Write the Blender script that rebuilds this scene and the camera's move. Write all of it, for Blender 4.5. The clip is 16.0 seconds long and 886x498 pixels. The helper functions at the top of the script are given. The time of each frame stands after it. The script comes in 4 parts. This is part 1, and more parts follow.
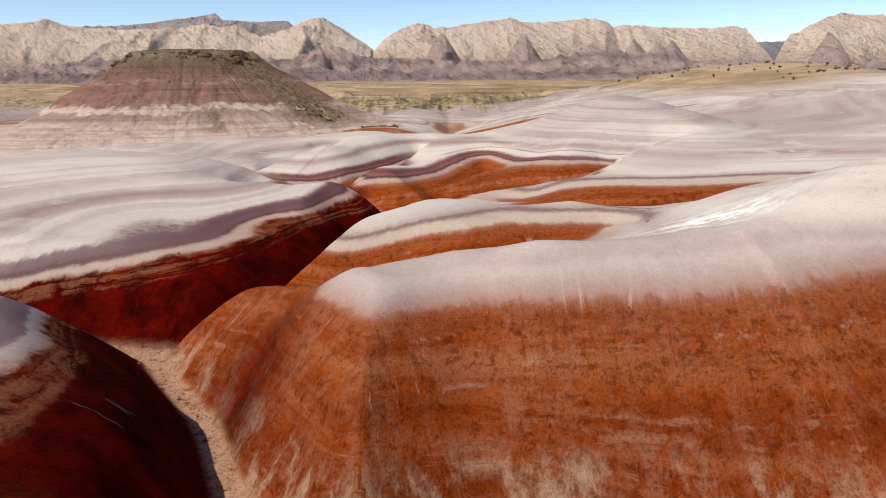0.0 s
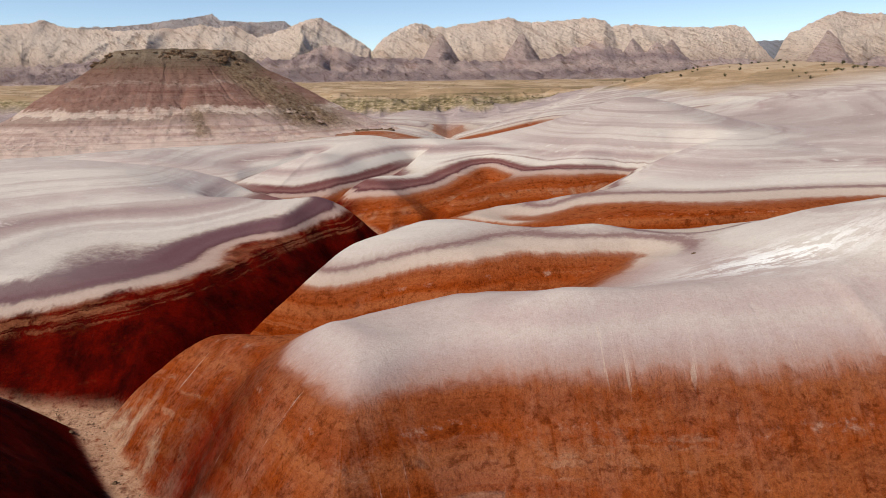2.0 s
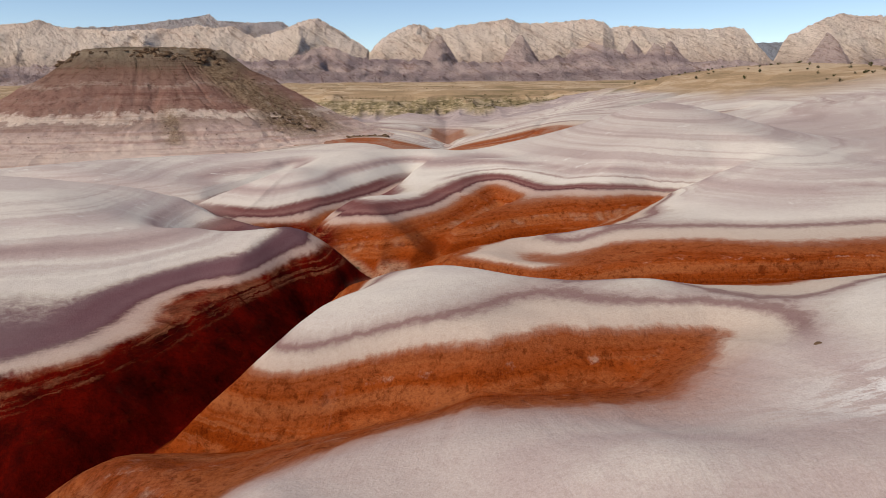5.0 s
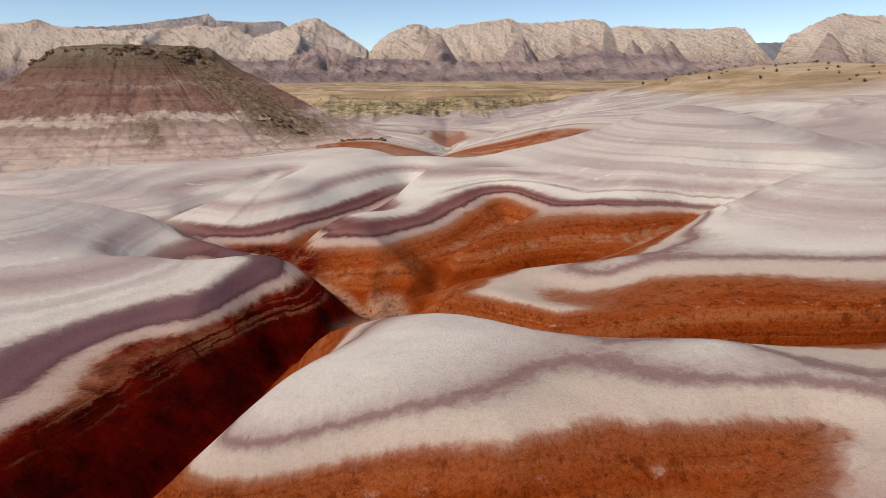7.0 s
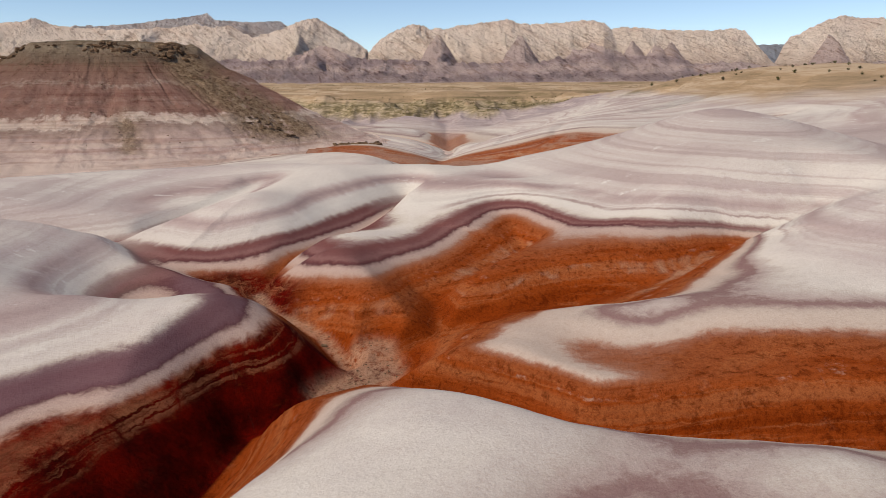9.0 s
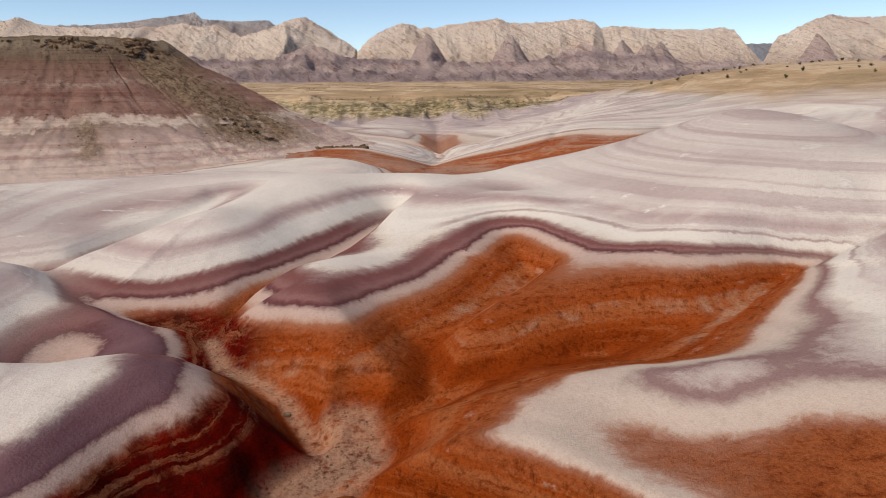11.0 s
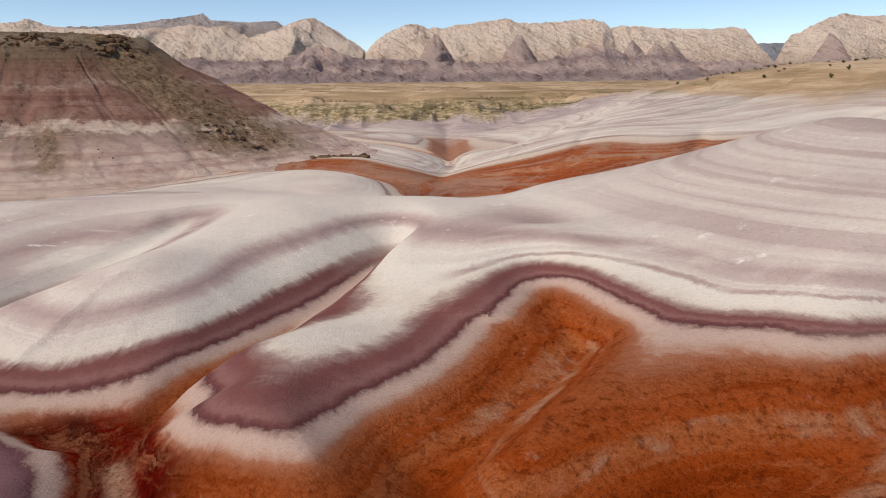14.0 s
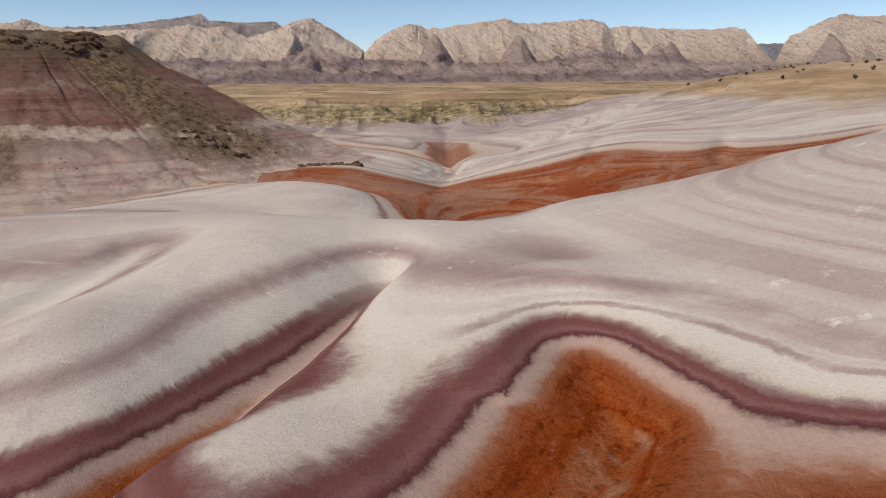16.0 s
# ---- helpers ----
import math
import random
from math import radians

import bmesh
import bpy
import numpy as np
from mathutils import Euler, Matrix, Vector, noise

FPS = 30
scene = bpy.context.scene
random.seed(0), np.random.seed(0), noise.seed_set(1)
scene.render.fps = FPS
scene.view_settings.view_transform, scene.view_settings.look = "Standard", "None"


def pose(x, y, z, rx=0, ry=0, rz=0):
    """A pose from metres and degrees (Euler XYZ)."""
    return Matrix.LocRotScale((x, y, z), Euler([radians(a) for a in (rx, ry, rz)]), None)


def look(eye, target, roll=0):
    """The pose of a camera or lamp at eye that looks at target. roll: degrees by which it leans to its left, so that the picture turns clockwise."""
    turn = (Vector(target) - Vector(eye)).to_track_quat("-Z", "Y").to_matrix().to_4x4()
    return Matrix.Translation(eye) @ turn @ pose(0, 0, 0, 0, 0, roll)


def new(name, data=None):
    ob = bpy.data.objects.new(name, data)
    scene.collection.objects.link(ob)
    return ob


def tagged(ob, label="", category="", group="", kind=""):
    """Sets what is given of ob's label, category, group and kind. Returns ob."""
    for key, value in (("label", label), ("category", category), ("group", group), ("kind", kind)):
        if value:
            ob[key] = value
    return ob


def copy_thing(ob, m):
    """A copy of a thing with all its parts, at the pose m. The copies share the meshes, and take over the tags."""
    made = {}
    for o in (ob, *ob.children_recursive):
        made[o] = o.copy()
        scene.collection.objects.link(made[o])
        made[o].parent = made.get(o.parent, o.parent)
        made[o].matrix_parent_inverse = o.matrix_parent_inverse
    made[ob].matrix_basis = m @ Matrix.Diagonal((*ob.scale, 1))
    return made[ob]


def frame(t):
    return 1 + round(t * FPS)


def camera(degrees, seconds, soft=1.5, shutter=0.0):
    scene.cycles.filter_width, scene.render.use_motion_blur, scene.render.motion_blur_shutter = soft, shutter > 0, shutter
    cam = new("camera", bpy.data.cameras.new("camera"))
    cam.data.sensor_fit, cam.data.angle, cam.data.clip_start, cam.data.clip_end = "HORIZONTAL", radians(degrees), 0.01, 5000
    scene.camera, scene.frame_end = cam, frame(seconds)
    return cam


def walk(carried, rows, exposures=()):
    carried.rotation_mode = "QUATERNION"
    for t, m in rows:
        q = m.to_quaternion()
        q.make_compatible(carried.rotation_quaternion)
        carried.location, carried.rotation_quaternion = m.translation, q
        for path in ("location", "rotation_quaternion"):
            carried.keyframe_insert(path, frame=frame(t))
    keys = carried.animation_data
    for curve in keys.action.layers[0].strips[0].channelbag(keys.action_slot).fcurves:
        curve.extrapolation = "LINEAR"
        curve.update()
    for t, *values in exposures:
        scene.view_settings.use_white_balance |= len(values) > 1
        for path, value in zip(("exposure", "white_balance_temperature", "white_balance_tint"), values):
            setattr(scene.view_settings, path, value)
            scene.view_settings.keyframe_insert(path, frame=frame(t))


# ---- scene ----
cam = camera(68.0, 16.0, soft=0.75)
PATH = [
    (0, (0.046, -0.073, 17.841), (0.064, 1.864, 17.345), -0.5),
    (0.5, (0.074, 2.203, 17.886), (0.091, 4.14, 17.389), -0.7),
    (1, (0.064, 4.464, 17.914), (0.082, 6.401, 17.417), -0.7),
    (1.5, (0.05, 6.742, 17.936), (0.07, 8.68, 17.439), -0.7),
    (2, (0.037, 8.981, 17.974), (0.058, 10.918, 17.478), -0.7),
    (2.5, (0.001, 11.21, 17.979), (0.024, 13.148, 17.483), -0.7),
    (3, (-0.02, 13.445, 18.023), (0.005, 15.383, 17.528), -0.6),
    (3.5, (-0.023, 15.727, 18.042), (0.001, 17.665, 17.548), -0.6),
    (4, (-0.008, 17.937, 18.082), (0.018, 19.875, 17.589), -0.6),
    (6.5, (-0.035, 29.238, 18.209), (-0.007, 31.176, 17.716), -0.5),
    (7, (-0.033, 31.515, 18.182), (-0.004, 33.453, 17.689), -0.5),
    (7.5, (-0.017, 33.787, 18.18), (0.013, 35.725, 17.687), -0.4),
    (8, (-0.019, 36.062, 18.131), (0.012, 38.0, 17.64), -0.4),
    (8.5, (-0.028, 38.312, 18.073), (0.004, 40.25, 17.582), -0.3),
    (9, (-0.03, 40.586, 18.044), (0.002, 42.525, 17.553), -0.3),
    (11.5, (-0.083, 51.984, 17.869), (-0.019, 53.921, 17.376), -0.4),
    (12, (-0.054, 54.285, 17.871), (0.0, 56.222, 17.378), -0.5),
    (12.5, (-0.071, 56.495, 17.873), (-0.035, 58.433, 17.38), -0.5),
    (13, (-0.037, 58.737, 17.884), (-0.001, 60.675, 17.392), -0.5),
    (13.5, (-0.02, 60.874, 17.909), (0.016, 62.812, 17.417), -0.5),
    (14, (0.004, 62.999, 17.934), (0.04, 64.937, 17.443), -0.5),
    (14.5, (0.008, 65.147, 17.978), (0.044, 67.086, 17.487), -0.5),
    (15, (0.044, 67.314, 17.998), (0.08, 69.253, 17.508), -0.5),
    (15.5, (0.057, 69.456, 18.066), (0.095, 71.395, 17.576), -0.5),
    (16, (0.099, 71.573, 18.121), (0.138, 73.512, 17.631), -0.5),
]
walk(cam, [(t, look(eye, target, roll)) for t, eye, target, roll in PATH],
     [(0.0, 0.22), (1.5, 0.16), (3.5, -0.07), (6.5, 0.02), (8.5, 0.0), (12.5, 0.11), (14.0, 0.06), (16.0, -0.17)])

# ---- light ----
SUN_FROM = Vector((-0.64, -0.40, 0.88)).normalized()
world = bpy.data.worlds.new("sky")
scene.world = world
world.use_nodes = True
wn, wl = world.node_tree.nodes, world.node_tree.links
sky = wn.new("ShaderNodeTexSky")
sky.sky_type = "NISHITA"
sky.sun_disc = False
sky.sun_elevation = math.asin(SUN_FROM.z)
sky.sun_rotation = math.atan2(SUN_FROM.x, SUN_FROM.y)
sky.altitude = 1800
sky.dust_density = 0.0
sky.ozone_density = 0.7
sky.air_density = 0.85
wl.new(sky.outputs[0], wn["Background"].inputs[0])
wn["Background"].inputs[1].default_value = 0.128
sun = new("sun", bpy.data.lights.new("sun", "SUN"))
sun.data.energy, sun.data.angle, sun.data.color = 4.45, radians(0.6), (1.0, 0.90, 0.73)
sun.matrix_world = look(SUN_FROM * 100, (0, 0, 0))


# ---- noise on arrays ----
def lattice(ix, iy, seed):
    n = (ix.astype(np.int64) * 374761393 + iy.astype(np.int64) * 668265263 + seed * 974634541) & 0x7FFFFFFF
    n = ((n ^ (n >> 13)) * 1274126177) & 0x7FFFFFFF
    return ((n ^ (n >> 16)) & 0xFFFF) / 65535.0


def value(x, y, seed=0):
    """Smooth value noise, -1 to 1."""
    ix, iy = np.floor(x), np.floor(y)
    fx, fy = x - ix, y - iy
    fx, fy = fx * fx * fx * (fx * (fx * 6 - 15) + 10), fy * fy * fy * (fy * (fy * 6 - 15) + 10)
    a, b = lattice(ix, iy, seed), lattice(ix + 1, iy, seed)
    c, d = lattice(ix, iy + 1, seed), lattice(ix + 1, iy + 1, seed)
    return 2 * ((a + (b - a) * fx) * (1 - fy) + (c + (d - c) * fx) * fy) - 1


def fractal(x, y, octaves=4, seed=0, gain=0.5):
    out, amp, total = 0 * x, 1.0, 0.0
    for n in range(octaves):
        out, total = out + amp * value(x * 2.03**n + 17.3 * n, y * 2.03**n - 9.1 * n, seed + n), total + amp
        amp *= gain
    return out / total


def ridged(x, y, octaves=4, seed=0, gain=0.5):
    out, amp, total = 0 * x, 1.0, 0.0
    for n in range(octaves):
        out, total = out + amp * (1 - np.abs(value(x * 2.03**n + 5.7 * n, y * 2.03**n + 3.3 * n, seed + n))), total + amp
        amp *= gain
    return out / total


def step(a, b, v):
    u = np.clip((v - a) / (b - a), 0, 1)
    return u * u * (3 - 2 * u)


def smin(a, b, k):
    u = np.clip(0.5 + 0.5 * (b - a) / k, 0, 1)
    return b + (a - b) * u - k * u * (1 - u)


# ---- the relief: washes cut into a swelling upland ----
# Each wash, from its mouth up: (x, y, bed height); half-width of the bed; how far its flanks reach to the left and right of it.
WASHES = [
    ([(-8.15, 23.76, -3.86), (-11.25, 30.88, -3.2), (-14.92, 37.67, -2.85), (-18.58, 41.4, -2.33), (-21.49, 44.7, -1.59)], 0.6, 13.24, 12.47),
    ([(-21.88, 44.48, -1.6), (-18.23, 47.55, -1), (-14.91, 51.93, -0.22), (-12.68, 57.03, -0.14), (-10.51, 62.54, 0.91), (-9.06, 69.96, 0.94), (-3.92, 73.09, 1.9)], 0.25, 8.37, 8.56),
    ([(-5.01, 73.3, 1.83), (-3.22, 75.02, 2.06), (-3.8, 77.58, 2.51)], 1.3, 7.61, 10.56),
    ([(-21.73, 45.69, -2.09), (-27.13, 45.89, -1.92), (-36, 47.4, 0.15), (-48, 52, 2)], 1.3, 8.8, 10.69),
    ([(-9.94, 24.35, -3.35), (-3.52, 21.96, -2.97), (2.83, 24.54, -3.14), (9.92, 24.49, -2.55), (19.96, 24.19, -0.37), (26, 26.94, 2.5)], 0.8, 16.1, 10.06),
    ([(-14.8, 52.66, -0.26), (-9.94, 51.07, 0.79), (-2.87, 50.33, 2.68), (2.4, 49.49, 4.57), (8.04, 50.09, 4.7), (12.99, 51.96, 6.26)], 0.1, 6.47, 15.3),
    ([(-2.86, 73.08, 1.71), (2.39, 69.4, 1.41), (6.18, 65.4, 3.48), (10.78, 64.26, 3.59), (16.91, 63.21, 3.83), (24.91, 62.23, 4.46), (33, 62, 6)], 0.2, 2.57, 7.71),
    ([(-3.29, 76.85, 2.13), (0.63, 79.51, 2.42), (4.72, 81.07, 3.57), (9.51, 82.42, 3.54), (16.02, 83.93, 4.77), (22.43, 88.05, 6), (29.41, 89.62, 8.72)], 0.1, 8.26, 13.73),
    ([(0.56, 79.73, 2.64), (0.16, 84.63, 2.98), (1.97, 86.89, 3.73), (4.64, 90.51, 4.1), (7.34, 93.86, 4.43), (7.06, 97.6, 5.89)], 0.05, 13.98, 7.82),
    ([(-5.05, 76.58, 1.61), (-6.99, 80.31, 2.15), (-10.89, 83.39, 2.58), (-12.89, 86.79, 2.9)], 0.3, 9.87, 7.38),
    ([(-13.14, 87.47, 3.26), (-15.71, 87.7, 3.5), (-21.1, 89.15, 4.59), (-27.55, 96.09, 5.21), (-25.27, 101.24, 4.98), (-20.54, 115.94, 6.67)], 0.15, 7.75, 14.86),
    ([(-27.51, 96.35, 4.48), (-39.98, 96.95, 6.37), (-51.89, 102.25, 6.65)], 0.1, 9.83, 12.5),
    ([(-12.9, 87.12, 3.16), (-11.61, 90.24, 3.9), (-10.06, 93.11, 4.44), (-8.35, 95.68, 4.71), (-5.68, 101.39, 5.33), (-2.91, 108.42, 6.09)], 0.05, 9.05, 5.24),
    ([(5, 260, 0.4), (4.5, 225, 1.2), (4, 195, 2), (2, 165, 3.6), (1, 150, 4.4), (0, 139, 5.2), (0, 133, 6.2)], 0.2, 15, 15),
    ([(1.5, 152, 4.3), (14, 148.5, 5.4), (30, 151, 6.6), (48, 156, 8.4), (66, 166, 11)], 0.15, 9, 8),
    ([(1, 152, 4.3), (-8, 151, 4.6), (-18, 154, 5.2), (-32, 157, 6.6)], 0.15, 8, 11),
    ([(16, 149, 5.6), (22, 162, 8.5), (30, 180, 12), (44, 205, 15.5)], 0.05, 7, 7),
    ([(36, 152.5, 7.2), (46, 172, 11.5), (60, 196, 17)], 0.05, 7, 7),
    ([(8, 149, 5), (11, 160, 6.5), (17, 172, 8.4)], 0.05, 5, 5),
    ([(3, 181, 2.8), (12, 190, 3.8), (34, 200, 6), (60, 222, 12)], 0.15, 14, 14),
    ([(4, 205, 1.8), (-16, 216, 2.6), (-50, 240, 4)], 0.2, 16, 16),
    ([(3, 170, 3.4), (-5, 174.5, 4.9), (-14, 179, 6.6)], 0.05, 4, 4),
    ([(2.6, 170, 3.4), (12, 172, 5), (22, 176, 7)], 0.1, 4, 5),
    ([(3.2, 178, 3.0), (-5, 182.5, 4.6), (-14, 188, 6.3)], 0.05, 4, 4),
    ([(3.6, 186, 2.5), (-5, 191, 4.4), (-14, 197, 6.0)], 0.05, 5, 5),
    ([(2.2, 165.5, 3.7), (-3, 167.5, 4.8), (-9, 169, 6.4)], 0.05, 3.5, 3.5),
]
# The upland that they are cut into: (x, y, height) of its crests and swells.
SWELLS = [
    [(-8, 37, 10.36), (-4, 37, 8.43), (-3, 41.5, 7.87), (2, 43, 8.5), (8, 42, 8.27), (16, 43.5, 9.53), (24, 50, 10.94), (40, 58, 8.25), (27, 38, 14.35), (34, 30, 10.29), (45, 40, 12.32)],
    [(-26, 34, 7.62), (-24, 22, 3.3), (-36, 34, 5.48), (-10, 15, 6.68), (10, 12, 4.28), (30, 10, 7.25), (0, -10, 4.81), (-40, 0, 5.79), (45, 0, 8.92)],
    [(-6, 63, 6.09), (-1, 62.3, 8.11), (4, 61, 8.23), (12, 57.5, 8.67), (20, 55, 8.46)],
    [(4.5, 74, 6.99), (9.5, 76, 7.27), (13, 74.5, 7.86), (20, 80, 8.35), (32, 84, 12.26), (46, 88, 10.95), (60, 75, 13.47)],
    [(-13, 75, 7.93), (-20, 76, 7.95), (-31, 77, 9.53), (-32, 67, 7.18), (-45, 70, 9.16), (-28, 86, 8.31), (-60, 85, 10.04)],
    [(-9, 90, 8.57), (1, 97, 7.61), (0, 104, 8.79), (0, 115, 10.3), (0, 126, 6.95), (-16, 98, 9.79), (-10, 110, 10.38), (-17, 126, 9.25), (-33, 122, 9.01), (-50, 118, 8.74)],
    [(9, 86, 7.14), (14, 91, 8.25), (14, 97, 9.16), (20, 94, 11.43), (8, 108, 9.5), (12, 104, 10.3), (11, 124, 9.81), (29, 110, 16.53), (29, 131, 10.05), (46, 137, 11.54), (48, 112, 12.33), (72, 140, 14.81)],
    [(40, 158, 11.5), (54, 170, 12.6), (80, 212, 21), (72, 203, 17.5), (115, 200, 23), (75, 235, 20.5), (70, 280, 18), (110, 260, 22), (-26, 172, 8), (-60, 130, 3.46), (-110, 150, 7)],
    [(-10, 142, 8.3), (-21, 142, 7.9), (-6, 133, 6.9), (-16, 133, 7.2), (5, 143, 3.0), (15, 143, 5.6), (-12, 164, 8.2), (-20, 164, 7.8), (-5, 173, 7.2), (-5, 189, 7.0), (-18, 200, 7.6), (-8, 236, 6.2), (14, 160, 8.4), (24, 176, 11.5), (34, 176, 12.6), (16, 185, 7.6), (36, 200, 14), (28, 195, 10), (20, 215, 5), (20, 250, 5), (-40, 250, 5), (-110, 240, 6)],
    [(-120, 100, 9.16), (100, 100, 14.98), (-100, 40, 8.8), (110, 40, 14.02), (-40, 300, 5), (40, 310, 8)],
    [(-8, 42, 6.2), (0, 38, 8.21), (6, 38, 9.89), (12, 38, 9.92), (20, 40, 10.83), (-8, 58, 6.92), (-3, 57, 8.06), (4, 56, 7.85), (9, 60, 7.88), (14, 60, 7.65), (8, 72, 6.16), (12, 79, 6.29), (18, 72, 8.52), (-16, 68, 5.69), (-12, 74, 8.34), (-20, 82, 4.55), (-6, 98, 6.68), (6, 103, 10.39), (22, 104, 13.7), (-25, 108, 7.11)],
]


def plate(px, py, groups, stiff):
    """A thin plate laid over groups of (x, y, height)."""
    nodes = np.array([p for some in groups for p in some], float)
    xy, z = nodes[:, :2] / 50, nodes[:, 2]
    bend = lambda r2: np.where(r2 > 0, r2 * np.log(np.maximum(r2, 1e-12)), 0.0)
    n = len(z)
    a = np.zeros((n + 3, n + 3))
    a[:n, :n] = bend(((xy[:, None] - xy[None]) ** 2).sum(-1)) + stiff * np.eye(n)
    a[:n, n], a[:n, n + 1 :] = 1, xy
    a[n, :n], a[n + 1 :, :n] = 1, xy.T
    w = np.linalg.solve(a, np.r_[z, 0, 0, 0])
    qx, qy = px / 50, py / 50
    out = w[n] + w[n + 1] * qx + w[n + 2] * qy
    for (cx, cy), c in zip(xy, w):
        out = out + c * bend((qx - cx) ** 2 + (qy - cy) ** 2)
    return out


def swell_field(px, py):
    return plate(px, py, SWELLS, 2e-3)


def along_line(px, py, line):
    """Distance, side (+ left), bed height and length along the nearest stretch of a wash."""
    best = np.full(px.shape, 1e9)
    side, bed, run = 0 * px, 0 * px, 0 * px
    start = 0.0
    for (x0, y0, z0), (x1, y1, z1) in zip(line, line[1:]):
        dx, dy = x1 - x0, y1 - y0
        size = math.hypot(dx, dy)
        u = np.clip(((px - x0) * dx + (py - y0) * dy) / size**2, 0, 1)
        d = np.hypot(px - x0 - u * dx, py - y0 - u * dy)
        near = d < best
        best = np.where(near, d, best)
        side = np.where(near, ((py - y0) * dx - (px - x0) * dy) / size, side)
        bed = np.where(near, z0 + (z1 - z0) * u, bed)
        run = np.where(near, start + u * size, run)
        start += size
    return best, side, bed, run


